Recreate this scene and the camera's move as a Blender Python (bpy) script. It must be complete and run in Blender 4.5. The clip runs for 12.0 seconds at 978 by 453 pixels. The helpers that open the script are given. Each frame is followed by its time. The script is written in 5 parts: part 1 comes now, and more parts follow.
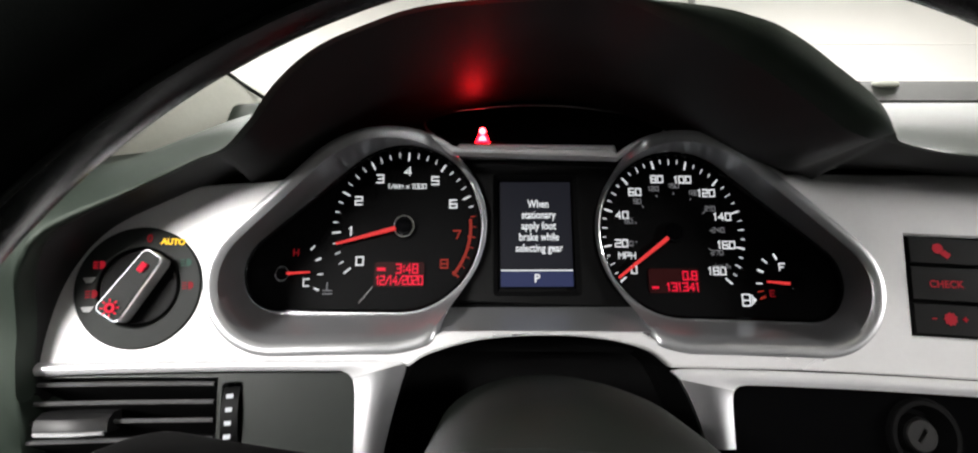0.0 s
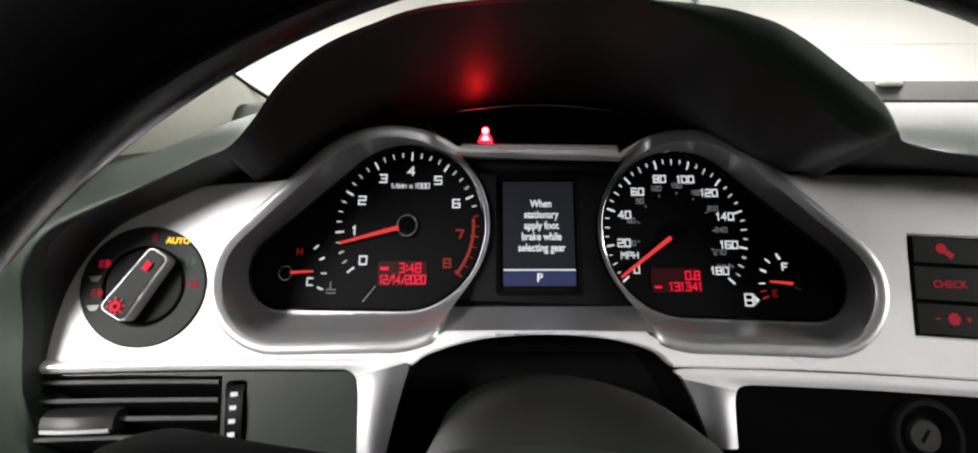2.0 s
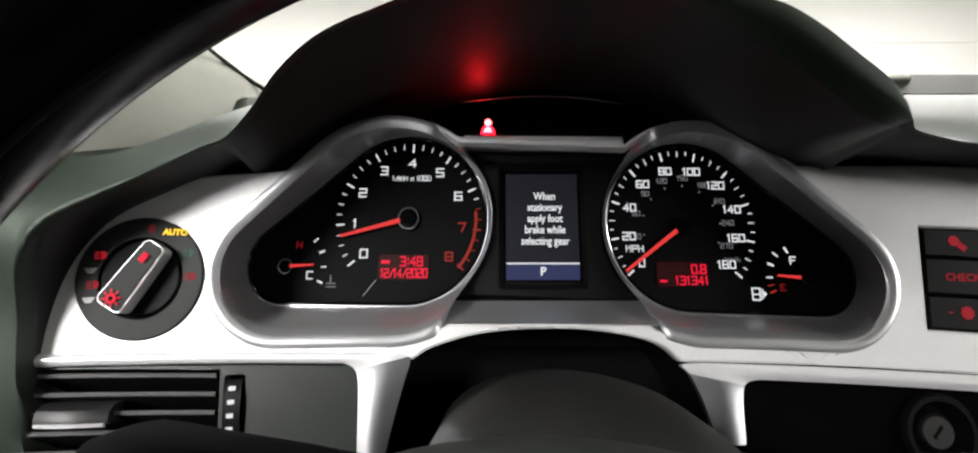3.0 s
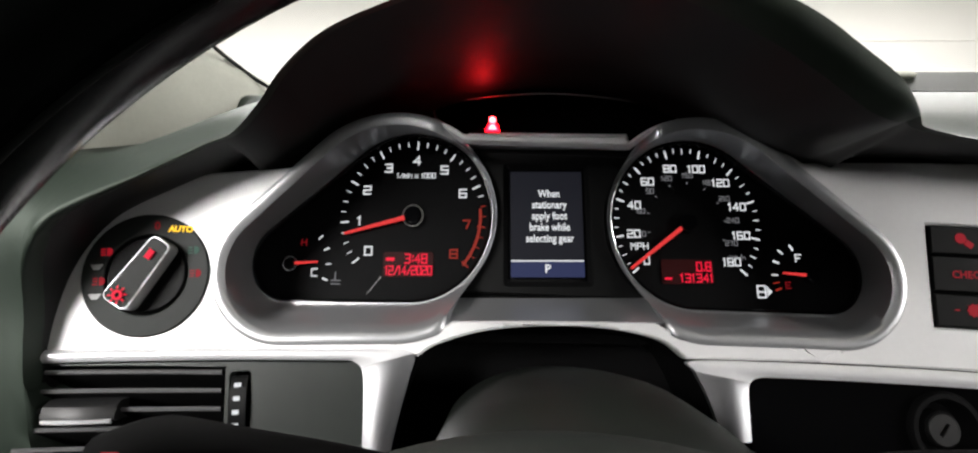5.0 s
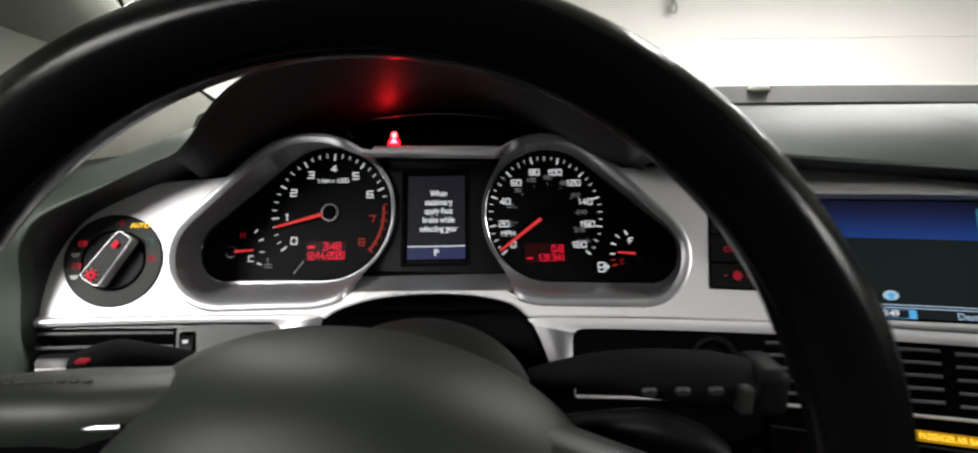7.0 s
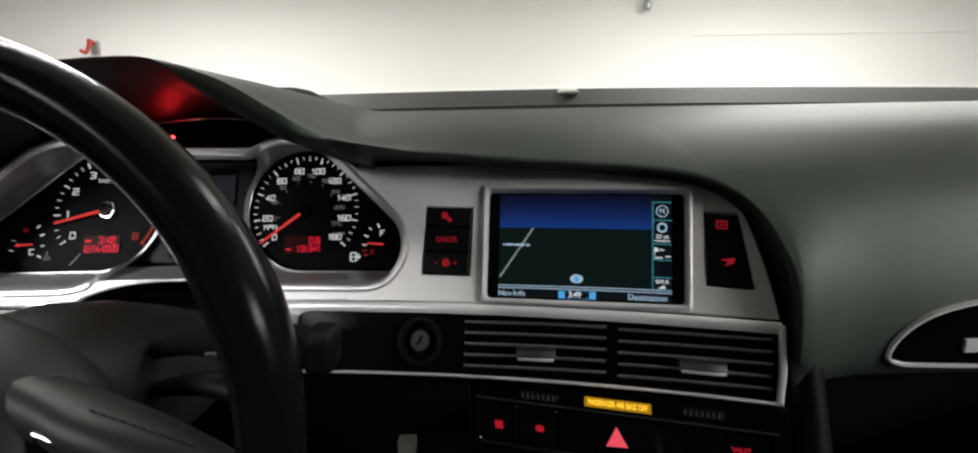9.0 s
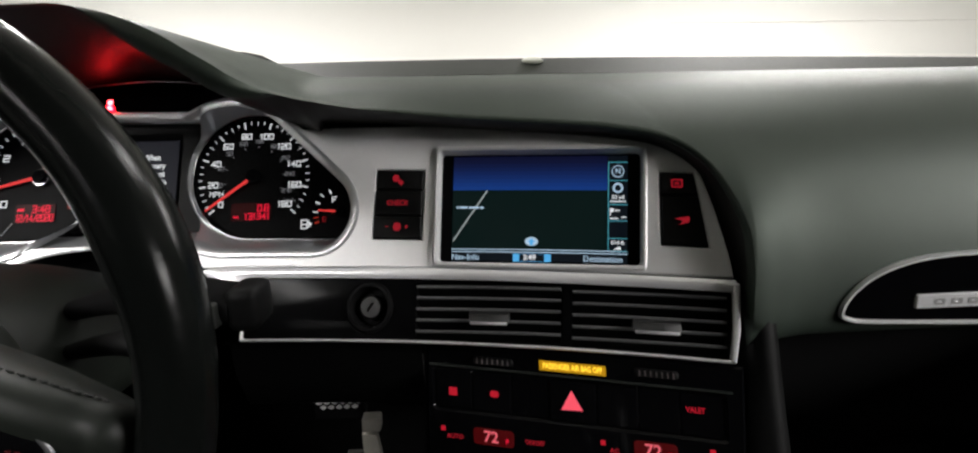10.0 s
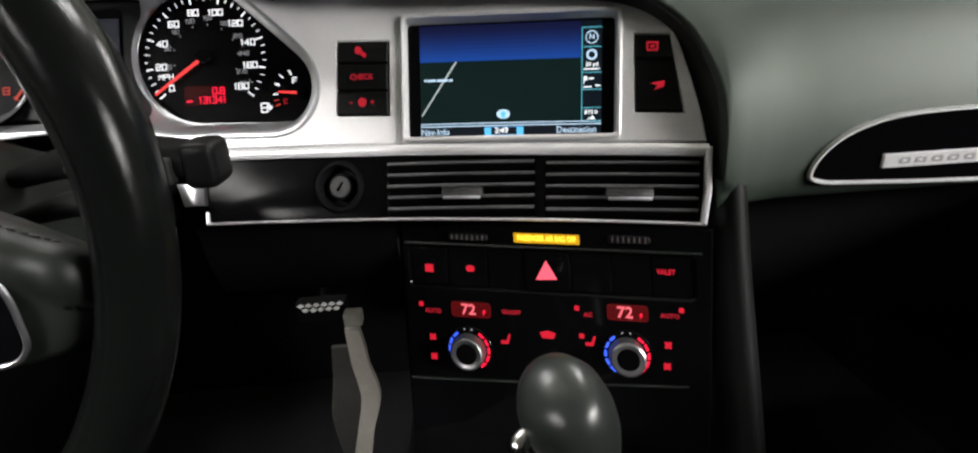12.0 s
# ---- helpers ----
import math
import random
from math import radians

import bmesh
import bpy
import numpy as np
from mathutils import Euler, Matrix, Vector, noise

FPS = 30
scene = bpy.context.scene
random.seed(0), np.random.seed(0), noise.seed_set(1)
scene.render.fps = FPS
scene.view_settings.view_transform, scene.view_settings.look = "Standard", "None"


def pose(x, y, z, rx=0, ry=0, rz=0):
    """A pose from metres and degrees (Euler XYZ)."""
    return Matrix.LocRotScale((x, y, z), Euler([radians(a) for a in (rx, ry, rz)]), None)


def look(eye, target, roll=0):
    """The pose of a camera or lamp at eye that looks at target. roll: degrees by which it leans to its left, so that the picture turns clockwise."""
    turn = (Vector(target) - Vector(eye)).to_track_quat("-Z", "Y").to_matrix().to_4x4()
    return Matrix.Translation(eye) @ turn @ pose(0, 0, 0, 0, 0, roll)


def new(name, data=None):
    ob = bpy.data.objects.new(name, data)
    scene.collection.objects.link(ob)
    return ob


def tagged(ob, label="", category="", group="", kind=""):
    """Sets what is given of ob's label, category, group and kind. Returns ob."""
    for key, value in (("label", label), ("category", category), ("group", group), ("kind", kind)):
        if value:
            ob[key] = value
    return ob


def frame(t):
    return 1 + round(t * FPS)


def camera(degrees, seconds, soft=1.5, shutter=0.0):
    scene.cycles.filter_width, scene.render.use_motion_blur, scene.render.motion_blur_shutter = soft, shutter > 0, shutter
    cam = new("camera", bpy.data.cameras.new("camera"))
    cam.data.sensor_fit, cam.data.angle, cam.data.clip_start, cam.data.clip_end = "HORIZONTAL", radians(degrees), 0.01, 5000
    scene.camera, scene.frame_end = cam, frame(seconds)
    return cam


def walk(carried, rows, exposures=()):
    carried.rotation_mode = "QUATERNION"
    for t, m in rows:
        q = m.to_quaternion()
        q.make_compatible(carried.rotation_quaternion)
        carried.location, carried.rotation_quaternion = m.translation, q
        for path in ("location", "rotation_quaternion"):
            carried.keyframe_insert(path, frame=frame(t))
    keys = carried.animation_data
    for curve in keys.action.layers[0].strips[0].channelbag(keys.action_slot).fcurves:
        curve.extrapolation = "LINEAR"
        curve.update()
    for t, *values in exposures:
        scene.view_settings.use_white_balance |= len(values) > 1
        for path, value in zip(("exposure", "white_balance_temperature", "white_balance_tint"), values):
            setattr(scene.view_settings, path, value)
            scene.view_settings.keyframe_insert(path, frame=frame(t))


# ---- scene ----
cam = camera(87.4, 12.0, soft=2.1, shutter=0.45)
PATH = [
    (0, (-0.038, -0.017, 1.047), (-0.038, 1.946, 0.668), 0.0),
    (0.5, (-0.041, -0.016, 1.05), (-0.044, 1.942, 0.644), 0.1),
    (1, (-0.042, -0.018, 1.046), (-0.043, 1.945, 0.661), 0.1),
    (1.5, (-0.04, -0.017, 1.046), (-0.049, 1.946, 0.662), -0.0),
    (2, (-0.038, -0.018, 1.047), (-0.049, 1.946, 0.667), -0.0),
    (2.5, (-0.04, -0.016, 1.043), (-0.054, 1.946, 0.659), -0.0),
    (3, (-0.039, -0.013, 1.041), (-0.055, 1.95, 0.66), -0.0),
    (5, (-0.041, -0.013, 1.04), (-0.064, 1.949, 0.654), -0.0),
    (5.5, (-0.039, -0.016, 1.042), (-0.067, 1.946, 0.658), -0.0),
    (6, (-0.036, -0.032, 1.046), (-0.019, 1.929, 0.658), -0.0),
    (6.5, (-0.012, -0.091, 1.067), (0.027, 1.865, 0.649), -0.3),
    (7, (0.039, -0.113, 1.055), (0.067, 1.847, 0.658), -0.7),
    (7.5, (0.093, -0.142, 1.077), (0.129, 1.815, 0.667), -0.9),
    (7.6, (0.111, -0.148, 1.08), (0.137, 1.809, 0.672), -1.1),
    (7.7, (0.128, -0.155, 1.082), (0.160, 1.790, 0.688), -1.0),
    (9.3, (0.289, -0.167, 1.047), (0.343, 1.79, 0.636), -1.1),
    (9.5, (0.296, -0.163, 1.04), (0.363, 1.793, 0.626), -1.1),
    (10, (0.3, -0.16, 1.03), (0.407, 1.787, 0.585), -1.2),
    (10.5, (0.293, -0.162, 1.022), (0.418, 1.765, 0.5), -1.4),
    (11, (0.3, -0.167, 1.011), (0.452, 1.735, 0.414), -1.7),
    (11.5, (0.305, -0.168, 1.001), (0.479, 1.705, 0.322), -2.0),
    (12, (0.303, -0.164, 0.988), (0.48, 1.689, 0.256), -2.3),
]
EXPOSURE = [(0.0, 0.08), (5.0, 0.0), (6.0, -0.1), (6.6, 0.05), (7.5, -0.35), (9.5, -0.2), (10.5, 0.2), (11.2, 0.5), (12.0, 0.75)]
walk(cam, [(t, look(eye, target, roll)) for t, eye, target, roll in PATH], EXPOSURE)

# ---- world and lamps ----
world = bpy.data.worlds.new("world")
scene.world = world
world.use_nodes = True
world.node_tree.nodes["Background"].inputs[0].default_value = (0.5, 0.52, 0.5, 1)
world.node_tree.nodes["Background"].inputs[1].default_value = 0.006
LAMP_COLOR = (1.0, 0.974, 0.952)
LAMPS = [  # x, y, z, size x, size y, watts
    (-0.9, 1.8, 2.95, 0.15, 1.6, 55.0),
    (1.7, 1.8, 2.95, 0.15, 1.6, 55.0),
    (-3.2, 4.2, 2.95, 3.0, 0.3, 300.0),
    (4.0, 4.2, 2.95, 3.0, 0.3, 300.0),
    (-2.0, -3.0, 2.95, 1.3, 2.6, 700.0),
    (6.0, -3.4, 2.95, 1.6, 3.4, 1450.0),
]
for x, y, z, sx, sy, watts in LAMPS:
    data = bpy.data.lights.new("tube_light", "AREA")
    data.shape, data.size, data.size_y, data.energy, data.color = "RECTANGLE", sx, sy, watts, LAMP_COLOR
    new("tube_light", data).matrix_world = pose(x, y, z - 0.06)


# ---- materials ----
def material(name, base, rough=0.5, metal=0.0, vary=0.0, scale=60.0, bump=0.0, bump_scale=400.0, coat=0.0, spec=0.5,
             emit=None, strength=0.0, rough_vary=0.0, glass=0.0):
    m = bpy.data.materials.new(name)
    m.use_nodes = True
    nt = m.node_tree
    b = nt.nodes["Principled BSDF"]
    b.inputs["Base Color"].default_value = (*base, 1)
    b.inputs["Roughness"].default_value = rough
    b.inputs["Metallic"].default_value = metal
    b.inputs["Coat Weight"].default_value = coat
    b.inputs["Coat Roughness"].default_value = 0.08
    b.inputs["Specular IOR Level"].default_value = spec
    b.inputs["Transmission Weight"].default_value = glass
    if emit:
        b.inputs["Emission Color"].default_value = (*emit, 1)
        b.inputs["Emission Strength"].default_value = strength
    if vary or bump or rough_vary:
        co = nt.nodes.new("ShaderNodeNewGeometry")
    if vary or rough_vary:
        big = nt.nodes.new("ShaderNodeTexNoise")
        big.inputs["Scale"].default_value, big.inputs["Detail"].default_value = scale * 0.12, 3
        fine = nt.nodes.new("ShaderNodeTexNoise")
        fine.inputs["Scale"].default_value, fine.inputs["Detail"].default_value = scale, 6
        nt.links.new(co.outputs["Position"], big.inputs["Vector"])
        nt.links.new(co.outputs["Position"], fine.inputs["Vector"])
        add = nt.nodes.new("ShaderNodeMath")
        add.operation = "ADD"
        nt.links.new(big.outputs["Fac"], add.inputs[0])
        nt.links.new(fine.outputs["Fac"], add.inputs[1])
    if vary:
        mix = nt.nodes.new("ShaderNodeMapRange")
        mix.inputs[1].default_value, mix.inputs[2].default_value = 0.6, 1.4
        mix.inputs[3].default_value, mix.inputs[4].default_value = 1 - vary, 1 + vary
        nt.links.new(add.outputs[0], mix.inputs[0])
        mul = nt.nodes.new("ShaderNodeVectorMath")
        mul.operation = "SCALE"
        mul.inputs[0].default_value = base
        nt.links.new(mix.outputs[0], mul.inputs["Scale"])
        nt.links.new(mul.outputs[0], b.inputs["Base Color"])
    if rough_vary:
        mr = nt.nodes.new("ShaderNodeMapRange")
        mr.inputs[1].default_value, mr.inputs[2].default_value = 0.6, 1.4
        mr.inputs[3].default_value, mr.inputs[4].default_value = rough - rough_vary, rough + rough_vary
        nt.links.new(add.outputs[0], mr.inputs[0])
        nt.links.new(mr.outputs[0], b.inputs["Roughness"])
    if bump:
        n2 = nt.nodes.new("ShaderNodeTexNoise")
        n2.inputs["Scale"].default_value, n2.inputs["Detail"].default_value = bump_scale, 4
        nt.links.new(co.outputs["Position"], n2.inputs["Vector"])
        bp = nt.nodes.new("ShaderNodeBump")
        bp.inputs["Strength"].default_value, bp.inputs["Distance"].default_value = bump, 0.0006
        nt.links.new(n2.outputs["Fac"], bp.inputs["Height"])
        nt.links.new(bp.outputs["Normal"], b.inputs["Normal"])
    return m


PAD = material("soft_pad", (0.013, 0.0195, 0.0145), 0.56, vary=0.12, scale=70, bump=0.25, bump_scale=1800, spec=0.5)
PAD.node_tree.nodes["Principled BSDF"].inputs["Specular Tint"].default_value = (0.88, 1.0, 0.89, 1)
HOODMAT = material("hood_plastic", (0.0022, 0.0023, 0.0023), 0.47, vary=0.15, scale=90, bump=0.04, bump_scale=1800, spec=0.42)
SILVER = material("silver_paint", (0.66, 0.66, 0.665), 0.42, metal=0.2, vary=0.03, scale=300, bump=0.04, bump_scale=2500, rough_vary=0.04)
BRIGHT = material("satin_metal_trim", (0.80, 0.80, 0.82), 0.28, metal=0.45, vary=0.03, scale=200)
BEZEL = material("bezel_metal", (0.48, 0.49, 0.505), 0.34, metal=0.8, vary=0.04, scale=250, rough_vary=0.04)
KNOBMETAL = material("knob_metal", (0.30, 0.30, 0.31), 0.32, metal=0.9, rough_vary=0.05, scale=150)
# trim metal with dark reflections put into its base colour
COLUMNTRIM = material("shaded_metal_trim", (0.46, 0.465, 0.48), 0.30, metal=0.95, vary=0.03, scale=200)
PIANO = material("piano_black", (0.002, 0.002, 0.0022), 0.10, rough_vary=0.03, scale=40, spec=0.03)
CHROME = material("chrome", (0.85, 0.85, 0.85), 0.12, metal=1.0, rough_vary=0.05, scale=150)
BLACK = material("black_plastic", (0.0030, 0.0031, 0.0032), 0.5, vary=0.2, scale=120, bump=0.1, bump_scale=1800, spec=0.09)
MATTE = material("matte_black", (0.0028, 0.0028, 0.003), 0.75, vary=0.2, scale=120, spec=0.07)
GLOSS = material("gloss_black", (0.002, 0.002, 0.0024), 0.08, rough_vary=0.02, scale=40, spec=0.08)
DIAL = material("dial_face", (0.0022, 0.0022, 0.0024), 0.6, vary=0.2, scale=200, spec=0.04)
# paler slat colour, standing in for light caught on the front edges
SLAT = material("lit_slat_plastic", (0.075, 0.075, 0.077), 0.36, vary=0.15, scale=120)
PANELGREY = material("grey_plastic", (0.015, 0.018, 0.016), 0.32, vary=0.12, scale=120, bump=0.12, bump_scale=1800, spec=0.35)
LEATHER = material("black_leather", (0.004, 0.0046, 0.0043), 0.19, vary=0.2, scale=160, bump=0.08, bump_scale=2000, rough_vary=0.02, spec=0.085)
AIRBAG = material("airbag_vinyl", (0.0085, 0.0108, 0.0085), 0.5, vary=0.1, scale=120, bump=0.15, bump_scale=2000, spec=0.22)
KNOBMAT = material("knob_leather", (0.017, 0.020, 0.018), 0.30, vary=0.15, scale=160, bump=0.08, bump_scale=1400, spec=0.32)
SWITCHMAT = material("switch_plastic", (0.016, 0.018, 0.017), 0.6, vary=0.12, scale=150, bump=0.1, bump_scale=1800, spec=0.22)
RUBBER = material("rubber", (0.012, 0.013, 0.012), 0.6, vary=0.2, scale=150, spec=0.2)
CARPET = material("carpet", (0.007, 0.007, 0.0075), 0.95, vary=0.3, scale=500, bump=1.0, bump_scale=1200, spec=0.1)
PALE = material("pale_trim", (0.17, 0.162, 0.142), 0.5, vary=0.15, scale=90)
LINER = material("headliner", (0.52, 0.52, 0.48), 0.9, vary=0.06, scale=300, bump=0.4, bump_scale=1500)
PILLAR = material("pillar_cloth", (0.56, 0.57, 0.51), 0.85, vary=0.06, scale=300, bump=0.4, bump_scale=1500)
WALLMAT = material("white_wall", (0.82, 0.81, 0.78), 0.7, vary=0.025, scale=4, bump=0.3, bump_scale=60)
GREYWALL = material("pale_block_wall", (0.30, 0.30, 0.29), 0.8, vary=0.1, scale=8, bump=0.4, bump_scale=60)
CONCRETE = material("concrete", (0.18, 0.175, 0.165), 0.75, vary=0.15, scale=6, bump=0.5, bump_scale=80)
CEILMAT = material("ceiling_paint", (0.75, 0.75, 0.72), 0.8, vary=0.03, scale=5)
TUBEMAT = material("lit_tube", (0.9, 0.9, 0.9), 0.5, emit=LAMP_COLOR, strength=6.0)
TREADMAT = material("pale_pedal_tread", (0.62, 0.62, 0.62), 0.4, metal=0.1, vary=0.1, scale=200)
METALGREY = material("grey_metal", (0.45, 0.45, 0.45), 0.4, metal=0.8, vary=0.08, scale=60)
REDPAINT = material("red_enamel", (0.5, 0.04, 0.03), 0.4, vary=0.1, scale=60)
GLASS = bpy.data.materials.new("clear_glass")
GLASS.use_nodes = True
gt = GLASS.node_tree
gt.nodes.clear()
g_out, g_mix, g_clear, g_gloss = (gt.nodes.new(k) for k in ("ShaderNodeOutputMaterial", "ShaderNodeMixShader", "ShaderNodeBsdfTransparent", "ShaderNodeBsdfGlossy"))
g_clear.inputs[0].default_value = (0.96, 0.97, 0.96, 1)
g_gloss.inputs["Roughness"].default_value = 0.02
g_mix.inputs[0].default_value = 0.04
gt.links.new(g_clear.outputs[0], g_mix.inputs[1])
gt.links.new(g_gloss.outputs[0], g_mix.inputs[2])
gt.links.new(g_mix.outputs[0], g_out.inputs[0])


def lit(name, color, strength):
    return material(name, tuple(0.012 * c for c in color), 0.6, emit=color, strength=strength, spec=0.1)


RED = lit("red_backlight", (1.0, 0.012, 0.05), 0.95)
REDDIM = lit("dim_red_backlight", (1.0, 0.03, 0.05), 0.18)
REDHOT = lit("red_warning_lamp", (1.0, 0.0012, 0.004), 44.0)
REDCORE = lit("warning_lamp_core", (1.0, 0.022, 0.028), 46.0)
TABMAT = material("tab_plastic", (0.010, 0.010, 0.0105), 0.5, vary=0.1, scale=150)
KEYMETAL = material("worn_key_metal", (0.02, 0.02, 0.02), 0.45, metal=0.7, vary=0.2, scale=400)
NEEDLE = lit("red_needle", (1.0, 0.06, 0.06), 0.75)
LCDRED = lit("red_display_ground", (0.8, 0.02, 0.03), 0.014)
WHITE = lit("white_backlight", (0.95, 0.97, 1.0), 0.85)
WHITEDIM = lit("dim_white_backlight", (0.8, 0.8, 0.85), 0.2)
GREYMARK = material("grey_marking", (0.35, 0.35, 0.35), 0.6)
AMBER = lit("amber_backlight", (1.0, 0.60, 0.04), 1.5)
GREENDIM = lit("dim_green_backlight", (0.35, 0.8, 0.6), 0.12)
BLUE = lit("blue_backlight", (0.05, 0.12, 1.0), 0.9)
LCDGROUND = lit("display_ground", (0.13, 0.135, 0.19), 0.075)
LCDFOOT = lit("display_footer", (0.12, 0.15, 0.40), 0.22)
NAVLAND = lit("map_land", (0.006, 0.026, 0.024), 0.28)
NAVBLACK = lit("map_border", (0.006, 0.010, 0.016), 0.5)
NAVLINE = lit("map_line", (0.55, 0.75, 0.95), 0.75)
NAVCYAN = lit("map_frame", (0.10, 0.5, 0.62), 0.6)
NAVROAD = lit("map_road", (0.55, 0.6, 0.6), 0.6)
NAVCAR = lit("map_car_mark", (0.1, 0.45, 0.85), 0.9)


# ---- builders ----
def part(name, bm, mat, parent, label="", smooth=40):
    me = bpy.data.meshes.new(name)
    bmesh.ops.recalc_face_normals(bm, faces=bm.faces[:])
    bm.to_mesh(me)
    bm.free()
    me.materials.append(mat)
    if smooth:
        me.polygons.foreach_set("use_smooth", [True] * len(me.polygons))
        me.set_sharp_from_angle(angle=radians(smooth))
    ob = new(name, me)
    if parent:
        ob.parent = parent
    if label:
        ob["label"] = label
    return ob


def thing(name, label, category, group="", kind=""):
    ob = new(name)
    ob.empty_display_size = 0.02
    return tagged(ob, label, category, group, kind)


def tilt_back(u):
    """The horizontal way into the dashboard at u."""
    s = -0.64 * (u - 0.06)
    return Vector((-s, 1.0, 0.0)).normalized()


def fascia(u, z, d=0.0):
    """A point of the curved dashboard front; d metres proud of it."""
    u, z, d = float(u), float(z), float(d)
    h = tilt_back(u)
    p = Vector((u, 0.290 - 0.32 * (u - 0.06) ** 2, z)) + 0.42 * (z - 0.93) * h
    return p + d * (-h + Vector((0, 0, 0.42))) / 1.085


def cluster(x, z, d=0.0):
    return Vector((x, 0.3535 + 0.011 * x + 0.4475 * (z - 0.97) - 0.913 * d, z + 0.40 * d))


def stack(x, z, d=0.0):
    return Vector((x - 0.27 * d, 0.3207 - 0.303 * x + 0.30 * (z - 0.77) - 0.92 * d, z + 0.28 * d))


def circle(cx, cz, r, n=40, a0=0.0, a1=360.0):
    full = abs(a1 - a0) >= 359.9
    m = n if full else n + 1
    return [(cx + r * math.cos(radians(a0 + (a1 - a0) * i / n)), cz + r * math.sin(radians(a0 + (a1 - a0) * i / n))) for i in range(m)]


def rrect(x0, z0, x1, z1, r=0.002, n=4):
    out = []
    for cx, cz, a in ((x1 - r, z1 - r, 0), (x0 + r, z1 - r, 90), (x0 + r, z0 + r, 180), (x1 - r, z0 + r, 270)):
        out += circle(cx, cz, r, n, a, a + 90)
    return out


def smooth_path(points, n=8, closed=False):
    """A rounded line through a few points of any dimension."""
    p = [Vector(q) for q in points]
    m = len(p)
    out = []
    for i in range(m if closed else m - 1):
        a, b = p[i], p[(i + 1) % m]
        before = p[i - 1] if (closed or i) else 2 * a - b
        after = p[(i + 2) % m] if (closed or i + 2 < m) else 2 * b - a
        for k in range(n):
            t = k / n
            out.append(0.5 * (2 * a + (b - before) * t + (2 * before - 5 * a + 4 * b - after) * t * t + (3 * a - before - 3 * b + after) * t ** 3))
    if not closed:
        out.append(p[-1].copy())
    return out


def hull(c1, r1, c2, r2, n=96, grow=0.0):
    """The outline round two circles, evenly stepped from the top of the first."""
    pts = circle(*c1, r1 + grow, 240) + circle(*c2, r2 + grow, 240)
    pts = sorted(set(pts))
    def half(seq):
        h = []
        for q in seq:
            while len(h) > 1 and (h[-1][0] - h[-2][0]) * (q[1] - h[-2][1]) - (h[-1][1] - h[-2][1]) * (q[0] - h[-2][0]) <= 0:
                h.pop()
            h.append(q)
        return h
    ring = half(pts)[:-1] + half(pts[::-1])[:-1]
    top = max(range(len(ring)), key=lambda i: ring[i][1])
    ring = ring[top:] + ring[:top + 1]
    seg = [math.dist(ring[i], ring[i + 1]) for i in range(len(ring) - 1)]
    total, out, acc, i = sum(seg), [], 0.0, 0
    for k in range(n):
        want = total * k / n
        while acc + seg[i] < want:
            acc += seg[i]
            i += 1
        f = (want - acc) / seg[i]
        out.append(tuple(ring[i][j] + f * (ring[i + 1][j] - ring[i][j]) for j in (0, 1)))
    return out


def plate(outline, holes=(), d0=0.0, d1=0.002, to=fascia, step=0.0, edge=0.0006):
    """A sheet with outline and holes, from depth d0 to d1, laid on a surface, with a broken edge."""
    bm = bmesh.new()
    edges = []
    for loop in (outline, *holes):
        vs = [bm.verts.new((q[0], q[1], 0)) for q in loop]
        edges += [bm.edges.new((vs[i], vs[(i + 1) % len(vs)])) for i in range(len(vs))]
    bmesh.ops.triangle_fill(bm, use_beauty=True, use_dissolve=False, edges=edges)
    if step:
        xs = [v.co.x for v in bm.verts]
        for x in np.arange(min(xs) + step, max(xs), step):
            bmesh.ops.bisect_plane(bm, geom=bm.verts[:] + bm.edges[:] + bm.faces[:], plane_co=(x, 0, 0), plane_no=(1, 0, 0))
    if edge:
        bmesh.ops.inset_region(bm, faces=bm.faces[:], thickness=edge, use_even_offset=True, use_boundary=True)
    rim = {v for e in bm.edges if len(e.link_faces) == 1 for v in e.verts}
    for v in bm.verts:
        v.co.z = d1 - (edge if v in rim else 0)
    if d1 - edge - d0 > 1e-6:
        out = bmesh.ops.extrude_edge_only(bm, edges=[e for e in bm.edges if len(e.link_faces) == 1])
        for v in out["geom"]:
            if isinstance(v, bmesh.types.BMVert):
                v.co.z = d0
    for v in bm.verts:
        v.co = to(*v.co)
    return bm


def loft(rings, closed=True, caps=False):
    bm = bmesh.new()
    rows = [[bm.verts.new(q) for q in ring] for ring in rings]
    n = len(rows[0])
    for a, b in zip(rows, rows[1:]):
        for i in range(n if closed else n - 1):
            j = (i + 1) % n
            bm.faces.new((a[i], a[j], b[j], b[i]))
    if caps:
        bm.faces.new(rows[0])
        bm.faces.new(rows[-1])
    return bm


def lathe(profile, m, n=40):
    """Turned shape: profile of (radius, height) about the z axis of m."""
    return loft([[m @ Vector((r * math.cos(2 * math.pi * i / n), r * math.sin(2 * math.pi * i / n), h)) for i in range(n)] for r, h in profile])


